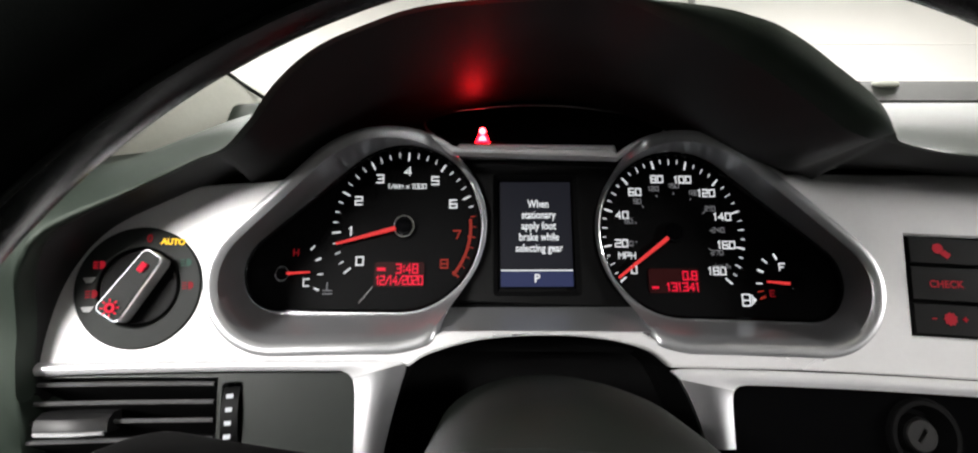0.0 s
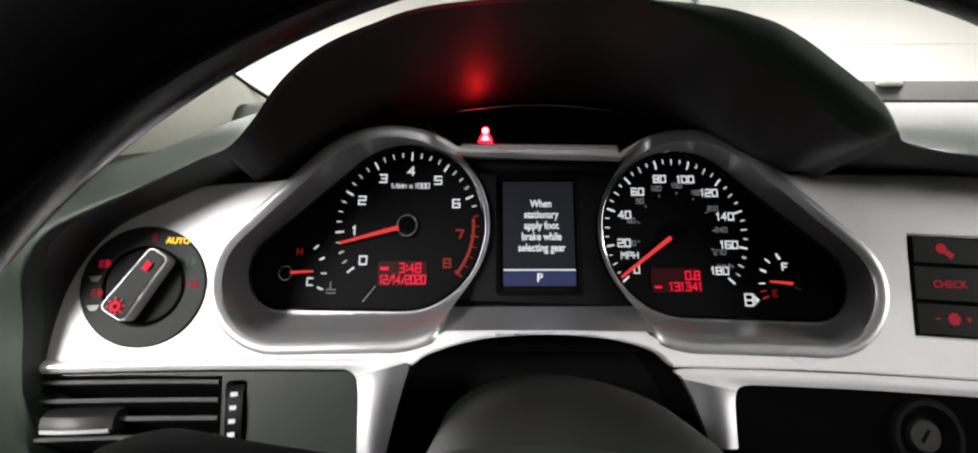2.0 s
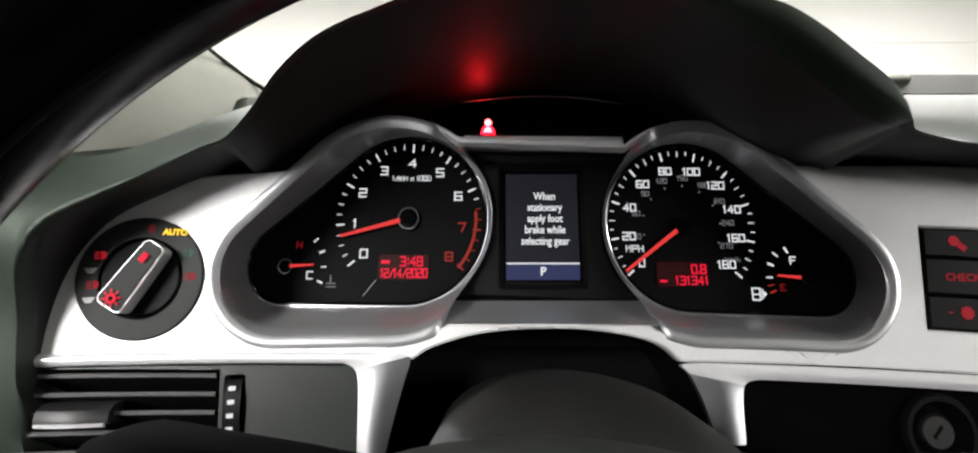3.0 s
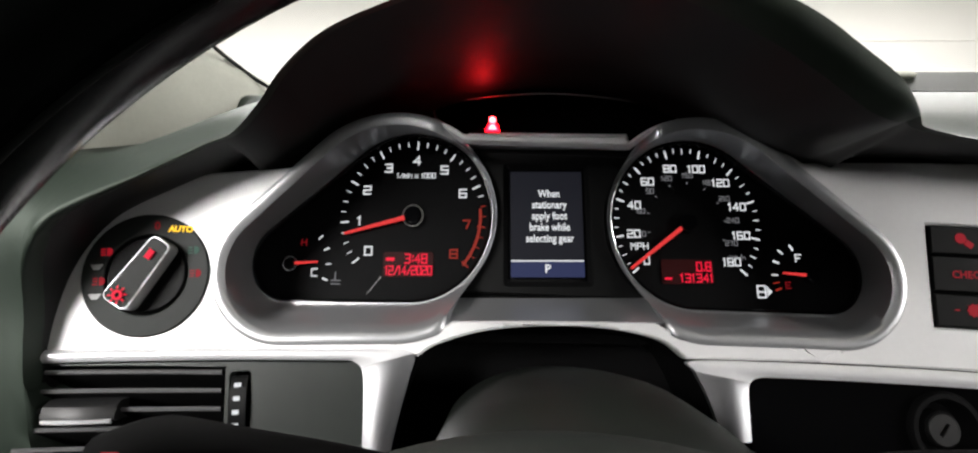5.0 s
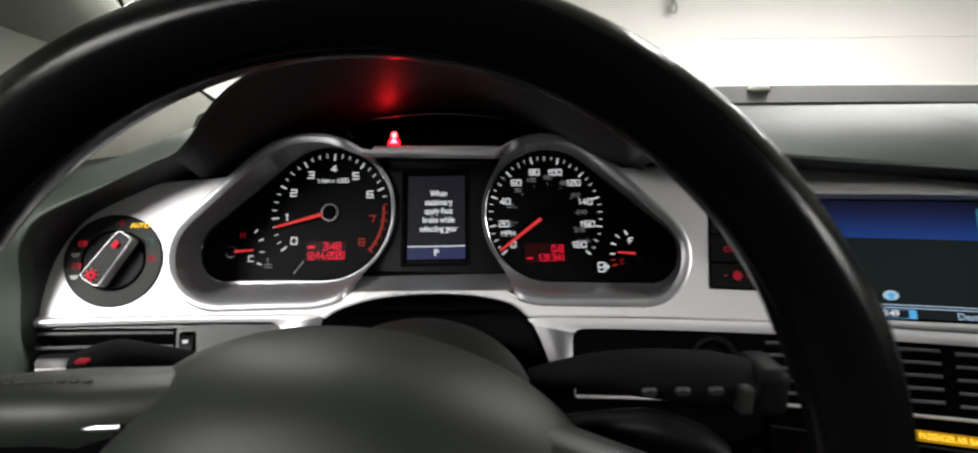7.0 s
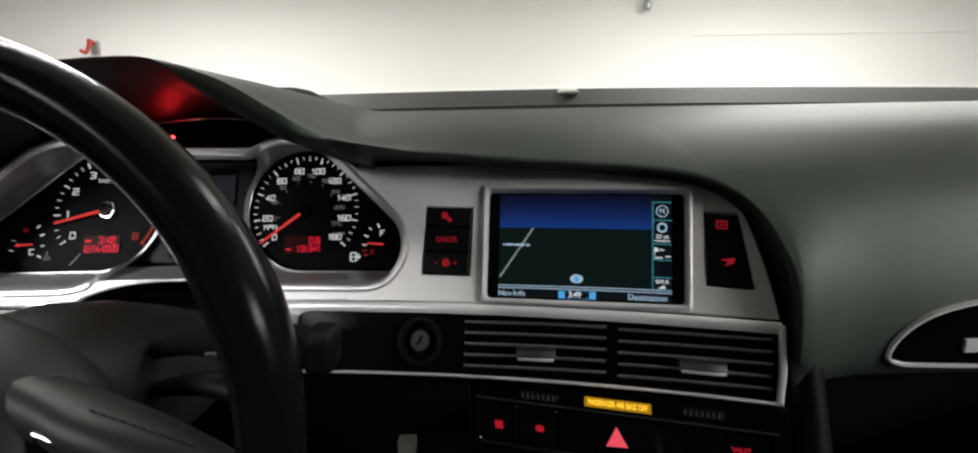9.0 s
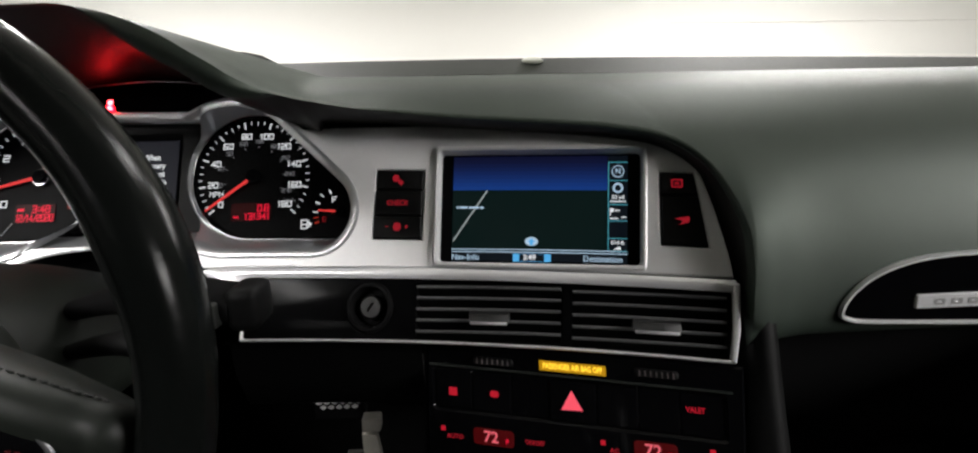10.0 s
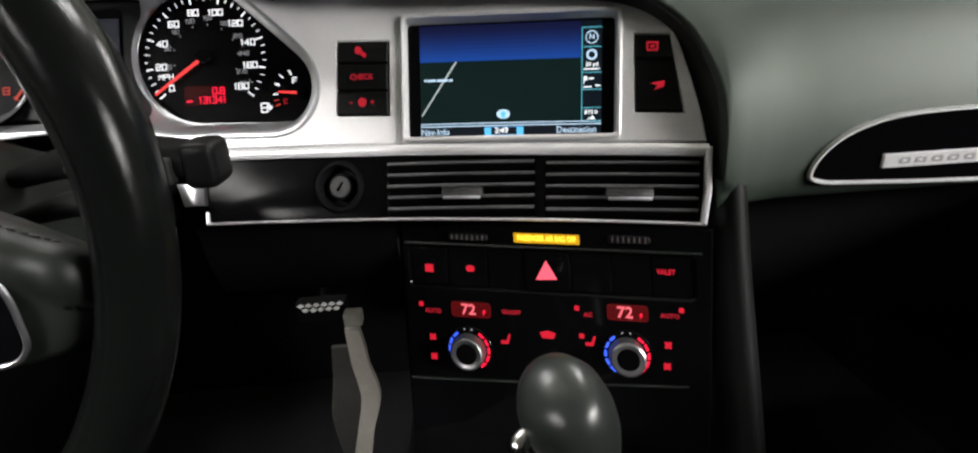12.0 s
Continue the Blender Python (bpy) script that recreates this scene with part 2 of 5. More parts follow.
def sweep(path, radius, n=12, closed=False, flat=1.0, up=Vector((0, 0, 1))):
    """A rod along a path; radius a number or one per point; flat squashes it along up."""
    path = [Vector(p) for p in path]
    rings = []
    m = len(path)
    for i, p in enumerate(path):
        a = path[i - 1] if (closed or i) else p
        b = path[(i + 1) % m] if (closed or i + 1 < m) else p
        way = (b - a).normalized()
        side = way.cross(up).normalized()
        top = side.cross(way).normalized()
        r = radius if isinstance(radius, (int, float)) else radius[i]
        rings.append([p + r * (math.cos(2 * math.pi * k / n) * side + flat * math.sin(2 * math.pi * k / n) * top) for k in range(n)])
    if closed:
        rings.append(rings[0])
        bm = bmesh.new()
        rows = [[bm.verts.new(q) for q in ring] for ring in rings[:-1]]
        for i in range(m):
            for k in range(n):
                bm.faces.new((rows[i][k], rows[i][(k + 1) % n], rows[(i + 1) % m][(k + 1) % n], rows[(i + 1) % m][k]))
        return bm
    return loft(rings, True, True)


def block(lo, hi, edge=0.003, segments=2, m=None):
    bm = bmesh.new()
    bmesh.ops.create_cube(bm, size=1)
    for v in bm.verts:
        v.co = Vector(lo[i] + (v.co[i] + 0.5) * (hi[i] - lo[i]) for i in range(3))
    if edge:
        bmesh.ops.bevel(bm, geom=bm.edges[:], offset=edge, segments=segments, affect="EDGES", profile=0.6)
    if m is not None:
        bm.transform(m)
    return bm


def egg(centre, radii, m=None, nu=28, nv=16, power=1.0):
    bm = bmesh.new()
    bmesh.ops.create_uvsphere(bm, u_segments=nu, v_segments=nv, radius=1)
    for v in bm.verts:
        q = Vector(math.copysign(abs(c) ** power, c) for c in v.co)
        v.co = Vector(q[i] * radii[i] for i in range(3))
    bm.transform((m if m is not None else Matrix.Identity(4)))
    bmesh.ops.translate(bm, verts=bm.verts[:], vec=centre)
    return bm


def words(name, text, size, x, z, to, d, mat, parent, bold=0.012, align="CENTER", wide=1.0, label="", turn=0.0):
    """Flat lettering on a surface, its middle at x, z."""
    cu = bpy.data.curves.new(name, "FONT")
    cu.body, cu.size, cu.offset, cu.align_x, cu.align_y = text, 1.0, bold, align, "CENTER"
    cu.resolution_u, cu.space_line = 3, 0.95
    ob = bpy.data.objects.new("lettering", cu)
    scene.collection.objects.link(ob)
    bpy.context.view_layer.update()
    me = bpy.data.meshes.new_from_object(ob.evaluated_get(bpy.context.evaluated_depsgraph_get()))
    bpy.data.objects.remove(ob)
    bpy.data.curves.remove(cu)
    me.name = name
    c, s = math.cos(radians(turn)), math.sin(radians(turn))
    for v in me.vertices:
        u, w = v.co.x * size * wide, v.co.y * size
        v.co = to(x + c * u - s * w, z + s * u + c * w, d)
    me.materials.clear()
    me.materials.append(mat)
    out = new(name, me)
    out.parent = parent
    if label:
        out["label"] = label
    return out


def flat(name, outline, to, d, mat, parent, label="", thick=0.0004, holes=(), step=0.0):
    return part(name, plate(outline, holes, d - thick, d, to, step, 0.0), mat, parent, label, 0)


def bar(x0, z0, x1, z1, w):
    """Outline of a straight stroke of width w."""
    a, b = Vector((x0, z0)), Vector((x1, z1))
    s = (b - a).normalized() * (w / 2)
    s = Vector((-s.y, s.x))
    return [a - s, b - s, b + s, a + s]


GLYPHS = {"0": "00 40 46 06 00", "1": "15 26 20", "2": "06 46 43 03 00 40", "3": "06 46 40 00|13 43", "4": "30 36 02 42", "5": "46 06 03 43 40 00",
          "6": "46 06 00 40 43 03", "7": "06 46 20", "8": "00 40 46 06 00|03 43", "9": "00 40 46 06 03 43", "M": "00 06 23 46 40", "P": "00 06 46 43 03",
          "H": "00 06|40 46|03 43", "C": "46 06 00 40", "F": "00 06 46|03 33", "E": "40 00 06 46|03 33", "/": "00 46", ":": "21 22|24 25", ".": "10 11",
          "k": "00 06|44 02 40", "m": "00 04 44 40|24 20", "h": "00 06|03 43 40", "i": "20 24|25 26", "n": "00 04 44 40", "x": "00 44|04 40", " ": ""}


def ribbon(bm, line, w, place):
    """A flat stroke of width w along a line, with mitred corners."""
    closed = line[0] == line[-1]
    pts = [Vector(q) for q in (line[:-1] if closed else line)]
    n, sides = len(pts), []
    for i, p in enumerate(pts):
        a = (p - pts[i - 1]).normalized() if (closed or i) else None
        b = (pts[(i + 1) % n] - p).normalized() if (closed or i + 1 < n) else None
        a, b = a or b, b or a
        m = Vector((-a.y - b.y, a.x + b.x)).normalized()
        m *= 0.5 * w / max(0.45, m.dot(Vector((-a.y, a.x))))
        cap = Vector((0, 0)) if closed or 0 < i < n - 1 else (0.4 * w * b if i == 0 else 0.4 * w * a) * (-1 if i == 0 else 1)
        sides.append((bm.verts.new(place(*(p + cap - m))), bm.verts.new(place(*(p + cap + m)))))
    for i in range(n if closed else n - 1):
        j = (i + 1) % n
        bm.faces.new((sides[i][0], sides[j][0], sides[j][1], sides[i][1]))


def numerals(name, text, height, x, z, to, d, mat, parent, stroke=0.16, wide=0.9):
    """Squarish stroke lettering, its middle at x, z."""
    gx, gz = height * wide / 4, height / 6
    step = {"1": 3.6, ":": 2.6, ".": 2.2, "i": 2.2, "/": 4.6, " ": 3.0}
    total = sum(step.get(c, 5.6) for c in text) - 1.6
    bm, at = bmesh.new(), -0.5 * total
    for c in text:
        shift = {"1": -1.0, ":": -1.2, ".": -0.6, "i": -1.2}.get(c, 0.0)
        for run in GLYPHS[c].split("|"):
            line = [(x + gx * (at + shift + int(q[0])), z + gz * (int(q[1]) - 3)) for q in run.split()]
            if line:
                ribbon(bm, line, stroke * height, lambda u, v: to(u, v, d))
        at += step.get(c, 5.6)
    return part(name, bm, mat, parent, "", 0)


# ---- garage ----
def wall_box(name, lo, hi, mat, label, category):
    return tagged(part(name, block(lo, hi, 0.0), mat, None, "", 0), label, category, "", "structure")


wall_box("floor", (-9, -7, -0.1), (11, 7.2, 0), CONCRETE, "smooth grey concrete garage floor", "floor")
wall_box("wall_north", (-9, 7.0, 0.0), (11, 7.2, 3.2), WALLMAT, "plain white painted garage wall ahead", "wall")
wall_box("wall_south", (-9, -7.2, 0), (11, -7, 3.2), GREYWALL, "plain pale grey painted garage wall behind", "wall")
wall_box("wall_west", (-9.2, -7.2, 0), (-9, 7.2, 3.2), GREYWALL, "plain pale grey painted garage side wall", "wall")
wall_box("wall_east", (11, -7.2, 0), (11.2, 7.2, 3.2), GREYWALL, "plain pale grey painted garage side wall", "wall")
wall_box("ceiling", (-9.2, -7.2, 3.2), (11.2, 7.2, 3.3), CEILMAT, "plain white garage ceiling", "ceiling")
for x, y, z, sx, sy, watts in LAMPS:
    lamp = thing("ceiling_light", "long white ceiling light with a lit diffuser", "ceiling light", "garage ceiling lights")
    part("housing", block((x - sx / 2 - 0.03, y - sy / 2 - 0.03, z), (x + sx / 2 + 0.03, y + sy / 2 + 0.03, z + 0.25), 0.01), METALGREY, lamp)
    part("diffuser", block((x - sx / 2, y - sy / 2, z - 0.04), (x + sx / 2, y + sy / 2, z - 0.002), 0.01), TUBEMAT, lamp)

# ---- car shell ----
car = thing("car", "car interior shell with pale grey pillars and a pale headliner", "car")


def windscreen_base(x):
    return 0.59 - 0.05 * ((x - 0.39) / 0.75) ** 2, 1.1035 - 0.015 * ((x - 0.39) / 0.75) ** 2


def roof_edge(x):
    return 0.02 - 0.05 * ((x - 0.39) / 0.66) ** 2, 1.40 - 0.05 * ((x - 0.39) / 0.66) ** 2


XS = [0.39 + 0.75 * k / 16 for k in range(-16, 17)]
rows = []
for k in range(9):
    f = k / 8
    row = []
    for x in XS:
        (y0, z0), (y1, z1) = windscreen_base(x), roof_edge(x)
        row.append((0.39 + (x - 0.39) * (1 - 0.12 * f), y0 + (y1 - y0) * f, z0 + (z1 - z0) * f + 0.03 * math.sin(math.pi * f)))
    rows.append(row)
pane = part("windscreen", loft(rows, False), GLASS, car, "clear windscreen")
pane.visible_shadow = False
for s in (-1, 1):
    line = smooth_path([(0.39 + s * 0.76, 0.66, 1.06), (0.39 + s * 0.755, 0.55, 1.135), (0.39 + s * 0.715, 0.30, 1.235), (0.39 + s * 0.67, -0.02, 1.345), (0.39 + s * 0.65, -0.3, 1.39)], 6)
    part("a_pillar", sweep([p + Vector((s * 0.085 if s > 0 else -0.062, -0.03, 0)) for p in line], 0.085, 18, flat=0.5), PILLAR, car, "pale grey windscreen pillar")
    x = 0.39 + s * 0.86
    part("door_card", block((x - 0.05, -2.2, 0.2), (x + 0.05, 0.95, 0.97), 0.02, 3), BLACK, car)
    part("sill_panel", block((x - 0.07, 0.30, 0.2), (x + 0.07, 0.95, 1.07), 0.02, 3), BLACK, car)
    sail = [(0.40, 0.95), (0.396, 1.068), (0.379, 1.10), (0.3535, 1.121), (0.29, 1.168), (0.22, 1.19), (0.22, 0.95)]
    part("corner_panel", plate(sail, (), 0.0, 0.02, lambda y, z, d, s=s: Vector((0.39 + s * (0.805 - d), y, z)), 0.0, 0.004), MATTE, car)
    # unseen, added over the rear side windows to keep light out
    part("rear_side_light_block", block((x - 0.05, -2.2, 0.96), (x + 0.05, -0.68, 1.44), 0.02, 2), MATTE, car)
foot_low = smooth_path([(-0.285, 0.62, 1.055), (-0.298, 0.55, 1.03), (-0.325, 0.48, 1.01), (-0.365, 0.43, 0.995), (-0.42, 0.36, 0.98)], 6)
foot_high = smooth_path([(-0.300, 0.62, 1.085), (-0.312, 0.56, 1.10), (-0.345, 0.52, 1.13), (-0.375, 0.46, 1.16), (-0.405, 0.37, 1.20)], 6)
part("pillar_foot", loft([[a, a.lerp(b, 0.35) + Vector((0.006, 0, 0)), a.lerp(b, 0.7) + Vector((0.006, 0, 0)), b, b + Vector((-0.02, 0.02, 0)), a + Vector((-0.02, 0.02, 0))] for a, b in zip(foot_low, foot_high)], True, True), PILLAR, car, "pale grey pillar foot", 60)
part("pillar_seal", sweep(smooth_path([(-0.288, 0.575, 1.078), (-0.312, 0.556, 1.099), (-0.330, 0.500, 1.135), (-0.300, 0.40, 1.185)], 6), 0.0022, 8), RUBBER, car, "thin black glass seal", 60)
part("headliner", block((-0.35, -2.2, 1.40), (1.13, 0.0, 1.44), 0.015, 2), LINER, car, "pale grey cloth headliner")
part("floor_pan", block((-0.5, -2.2, 0.18), (1.28, 1.2, 0.24), 0.01, 2), CARPET, car)
part("bulkhead", block((-0.5, 0.85, 0.2), (1.28, 0.9, 1.04), 0.01, 2), MATTE, car)
# unseen, added in place of a rear window to block light from behind
part("rear_light_block", block((-0.5, -2.25, 0.2), (1.28, -2.2, 1.44), 0.01, 2), MATTE, car)
part("rear_seat", block((-0.35, -2.0, 0.24), (1.13, -1.3, 1.0), 0.06, 3), BLACK, car)

# ---- dashboard ----
dash = thing("dashboard", "dark grey soft-touch car dashboard with a silver front panel", "dashboard")
ARCH = smooth_path([(-0.287, 0.90), (-0.286, 0.945), (-0.279, 0.978), (-0.261, 1.002), (-0.230, 1.018), (-0.200, 1.030), (-0.182, 1.036),
                    (-0.166, 1.050), (-0.150, 1.069), (-0.128, 1.086), (-0.100, 1.0975), (-0.066, 1.1065), (0.0, 1.1105), (0.070, 1.109), (0.098, 1.102),
                    (0.1175, 1.0935), (0.1370, 1.0815), (0.150, 1.0690), (0.160, 1.0560), (0.170, 1.0460), (0.186, 1.0390), (0.225, 1.033), (0.28, 1.028), (0.35, 1.0235), (0.42, 1.018),
                    (0.468, 1.008), (0.498, 0.985), (0.512, 0.950), (0.517, 0.915), (0.518, 0.87)], 6)
PROFILE = smooth_path([(0.50, 1.0705), (0.42, 1.0670), (0.35, 1.0590), (0.30, 1.046), (0.262, 1.022), (0.236, 0.992), (0.220, 0.955), (0.210, 0.915), (0.207, 0.875), (0.210, 0.852), (0.222, 0.842), (0.26, 0.836), (0.42, 0.83)], 6)


def ease(v):
    v = min(1.0, max(0.0, v))
    return v * v * (3 - 2 * v)


def wrap(x):
    """How far the right side of the hood comes forward."""
    return 0.14 * ease(x / 0.09) * (1 - ease((x - 0.135) / 0.055))


ARCH = [Vector((-0.041 + (q.x + 0.041) * (1 - wrap(q.x)), 1.046 + (q.y - 1.046) * (1 - wrap(q.x)))) if q.x > 0 else q for q in ARCH]


def brow(x):
    """Height at which the pad ends above the front panel, and how far the hood rises there."""
    if x <= ARCH[0].x or x >= ARCH[-1].x:
        return None
    for a, b in zip(ARCH, ARCH[1:]):
        if a.x <= x <= b.x and b.x > a.x:
            return a.y + (b.y - a.y) * (x - a.x) / (b.x - a.x)
    return None


def pad_line(x):
    """Points of the pad's section at x, from the windscreen to its edge."""
    yb, zb0 = windscreen_base(x)
    line = [Vector((x, yb + 0.05, zb0 - 0.016)), Vector((x, yb - 0.003, zb0 - 0.006)), Vector((x, yb - 0.010, zb0 - 0.0075)), Vector((x, yb - 0.034, zb0 - 0.028)), Vector((x, yb - 0.040, zb0 - 0.0315)),
            Vector((x, yb - 0.052, zb0 - 0.0325)), Vector((x, 0.5 * (yb - 0.052) + 0.25, 0.5 * (zb0 - 0.0335) + 0.5 * 1.0715))]
    cut = brow(x)
    hood = cut is not None and -0.272 < x < 0.36
    low = -1.0 if cut is None else cut
    ylow = None if cut is None else float(np.interp(-low, [-p.y for p in PROFILE], [p.x for p in PROFILE]))
    ye = 0.252 + 0.012 * min(1.0, abs(x) / 0.18) ** 2
    ye = -0.016 + (ye + 0.016) * (1 - wrap(x))
    if hood and abs(x) > 0.17:
        mix = min(1.0, (abs(x) - 0.17) / 0.08)
        ye += (ylow - ye) * mix * mix * (3 - 2 * mix)
    last = len(PROFILE) - 1
    fcut = last if cut is None else float(np.interp(-low, [-p.y for p in PROFILE], range(last + 1)))
    if hood:
        fcut = float(np.interp(-ye, [-p.x for p in PROFILE[:40]], range(40)))
    even = min(1.0, max(0.0, (0.475 - x) / 0.07 if x > 0 else (x + 0.286) / 0.05))
    even = even * even * (3 - 2 * even)
    settle = 1.0
    if hood and abs(x) > 0.17:
        settle = 1 - mix * mix * (3 - 2 * mix)
    for k in range(44):
        f = k / 43 * last
        if cut is not None:
            f = min(f, fcut) * (1 - even) + fcut * k / 43 * even
        a, b = PROFILE[int(f)], PROFILE[min(int(f) + 1, last)]
        y, z = a.lerp(b, f - int(f))
        if hood:
            base = float(np.interp(-y, [-p.x for p in PROFILE[:40]], [p.y for p in PROFILE[:40]]))
            t = max(0.0, (y - ye) / (0.60 - ye))
            crest = brow(x * (1 - 0.43 * t)) - 0.010 * t - 0.014 * t * t
            rise = 0.003 * math.log(math.exp((crest - base) / 0.003) + 1.0)
            fade = min(1.0, max(0.0, (0.36 - x) / 0.19 if x > 0 else (x + 0.272) / 0.10))
            rise *= fade * fade * (3 - 2 * fade)
            w = min(1.0, t / 0.10)
            w = 1 - (1 - w * w * (3 - 2 * w)) * settle
            line.append(Vector((x, y, (base + rise) * w + cut * (1 - w))))
            continue
        low_part = min(1.0, max(0.0, (1.005 - z) / 0.07))
        side = math.exp(-((x - 0.522) / 0.030) ** 2) if x > 0.4 else -1.2 * math.exp(-((x + 0.291) / 0.03) ** 2)
        line.append(Vector((x, y - 0.018 * side * low_part * low_part * (3 - 2 * low_part), z)))
    drop = min(1.0, max(0.0, (-0.19 - x) / 0.10))
    drop = 0.045 * drop * drop * (3 - 2 * drop)
    sunk = []
    for p in line:
        far = min(1.0, max(0.0, (p.y - 0.44) / 0.12))
        near = min(1.0, max(0.0, (p.y - 0.24) / 0.12))
        sunk.append(p - Vector((0, 0, drop * near * (1 - 0.75 * far * far * (3 - 2 * far)))))
    line = sunk
    return line, cut


columns = sorted({round(v, 4) for v in list(np.linspace(-0.40, -0.295, 8)) + [-0.2875, -0.2865] + [p.x for p in ARCH[1:-1]] + [0.5185] + list(np.linspace(0.535, 1.18, 30))})
rows = []
for x in columns:
    line, cut = pad_line(x)
    rows.append(line)
pad_bm = loft(rows, False)
bmesh.ops.remove_doubles(pad_bm, verts=pad_bm.verts[:], dist=1e-5)
part("upper_pad", pad_bm, PAD, dash, "dark grey grained soft dashboard top", 60)

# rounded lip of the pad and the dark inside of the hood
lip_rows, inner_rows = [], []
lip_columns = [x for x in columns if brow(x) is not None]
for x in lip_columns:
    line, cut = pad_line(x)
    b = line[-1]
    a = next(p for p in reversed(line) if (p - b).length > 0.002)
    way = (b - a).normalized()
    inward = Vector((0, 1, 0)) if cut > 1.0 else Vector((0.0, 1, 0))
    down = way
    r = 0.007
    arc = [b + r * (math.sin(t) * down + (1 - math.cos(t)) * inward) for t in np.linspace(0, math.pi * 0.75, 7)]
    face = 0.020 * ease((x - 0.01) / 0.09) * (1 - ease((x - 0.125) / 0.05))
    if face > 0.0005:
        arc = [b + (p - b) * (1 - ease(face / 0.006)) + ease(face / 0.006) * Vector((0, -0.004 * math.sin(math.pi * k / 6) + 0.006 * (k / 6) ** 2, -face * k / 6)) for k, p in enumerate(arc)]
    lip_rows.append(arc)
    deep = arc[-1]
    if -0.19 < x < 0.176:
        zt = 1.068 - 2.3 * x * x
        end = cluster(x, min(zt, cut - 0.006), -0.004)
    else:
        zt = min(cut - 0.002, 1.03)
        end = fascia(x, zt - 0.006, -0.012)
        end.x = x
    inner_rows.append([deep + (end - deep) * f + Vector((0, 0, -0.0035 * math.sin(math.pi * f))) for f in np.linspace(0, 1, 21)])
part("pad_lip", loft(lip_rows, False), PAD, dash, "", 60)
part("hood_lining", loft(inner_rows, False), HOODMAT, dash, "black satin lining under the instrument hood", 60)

# dark core behind the front, which keeps light out
core = []
for x in np.linspace(-0.42, 0.525, 48):
    cut = brow(x)
    top = 1.0 if cut is None else min(cut - 0.002, 1.095)
    row = []
    for z in np.linspace(0.80, top, 8):
        q = fascia(x, z, -0.085)
        row.append(Vector((x, q.y, z)))
    core.append(row + [Vector((x, row[-1].y + 0.02, top + 0.004)), Vector((x, 0.62, 1.06))])
part("core", loft(core, False), MATTE, dash, "", 0)

# silver front panel
L1, L2, R1, R2 = (-0.1, 0.980), (-0.166, 0.955), (0.093, 0.977), (0.170, 0.947)
BIG, SL, SR = 0.065, 0.038, 0.036
outer_left = hull(L1, BIG, L2, SL, 120, 0.001)
outer_right = hull(R1, BIG, R2, SR, 120, 0.001)
grown_left = [q for q in hull(L1, BIG, L2, SL, 160, 0.004)]
grown_right = [q for q in hull(R1, BIG, R2, SR, 160, 0.004)]


# outline of the opening, anticlockwise from the top of the left dial
loop = [q for q in outer_left if q[0] <= L1[0] or (q[1] < 0.98 and q[0] < -0.064)]
right_low = [q for q in outer_right if (q[1] < 0.977 and 0.056 < q[0] <= R1[0])]
right_out = [q for q in outer_right if q[0] > R1[0]]
right_low.sort(key=lambda q: q[0])
right_out.sort(key=lambda q: math.atan2(q[1] - 0.965, q[0] - 0.12))
right_top = [q for q in outer_right if q[1] > 0.98 and 0.05 < q[0] <= R1[0]]
right_top.sort(key=lambda q: -q[0])
left_top = [q for q in outer_left if q[1] > 0.98 and L1[0] < q[0] < -0.058]
left_top.sort(key=lambda q: -q[0])
OPENING = loop + right_low + right_out + right_top + left_top
gl_top = [q for q in grown_left if q[1] > 0.98 and q[0] < -0.058 and q[1] > 1.0125]
gl_top.sort(key=lambda q: q[0])
gr_top = [q for q in grown_right if q[1] > 1.019 and q[0] > 0.048]
gr_top.sort(key=lambda q: q[0])
left_side = smooth_path([(-0.312, 0.917), (-0.303, 0.923), (-0.300, 0.945), (-0.292, 0.970), (-0.270, 0.992), (-0.248, 1.005), (-0.214, 1.011), (-0.176, 1.0135)], 6)
right_side = smooth_path([(0.157, 1.0165), (0.20, 1.0170), (0.27, 1.0165), (0.36, 1.011), (0.44, 1.003), (0.468, 0.998), (0.487, 0.984), (0.500, 0.955), (0.511, 0.920), (0.516, 0.8975)], 6)
arch_top = smooth_path([(0.076, 0.901), (0.061, 0.911), (0.030, 0.9175), (-0.008, 0.9195), (-0.046, 0.9175), (-0.075, 0.911), (-0.088, 0.9045)], 6)
gl_top = [q for q in gl_top if q[0] > -0.172]
gr_top = [q for q in gr_top if q[0] < 0.140]
front = [tuple(q) for q in left_side] + gl_top + [(-0.05, 1.0335), (0.042, 1.0335)] + gr_top + [tuple(q) for q in right_side] + [(0.30, 0.8985), (0.155, 0.9005)] + [tuple(q) for q in arch_top] + [(-0.136, 0.9085), (-0.19, 0.9115)]
screen_hole = rrect(0.277, 0.901, 0.451, 0.997, 0.003)
switch_hole = circle(-0.2415, 0.955, 0.030, 48)
left_btn_hole = [(0.2225, 0.922), (0.2655, 0.921), (0.2665, 0.979), (0.2245, 0.980)]
right_btn_hole = [(0.4630, 0.9195), (0.4985, 0.9185), (0.4870, 0.976), (0.4615, 0.977)]
part("front_panel", plate(front, [OPENING, screen_hole, switch_hole, left_btn_hole, right_btn_hole], -0.010, 0.0, fascia, 0.012, 0.0012), SILVER, dash, "satin silver painted dashboard front panel", 30)


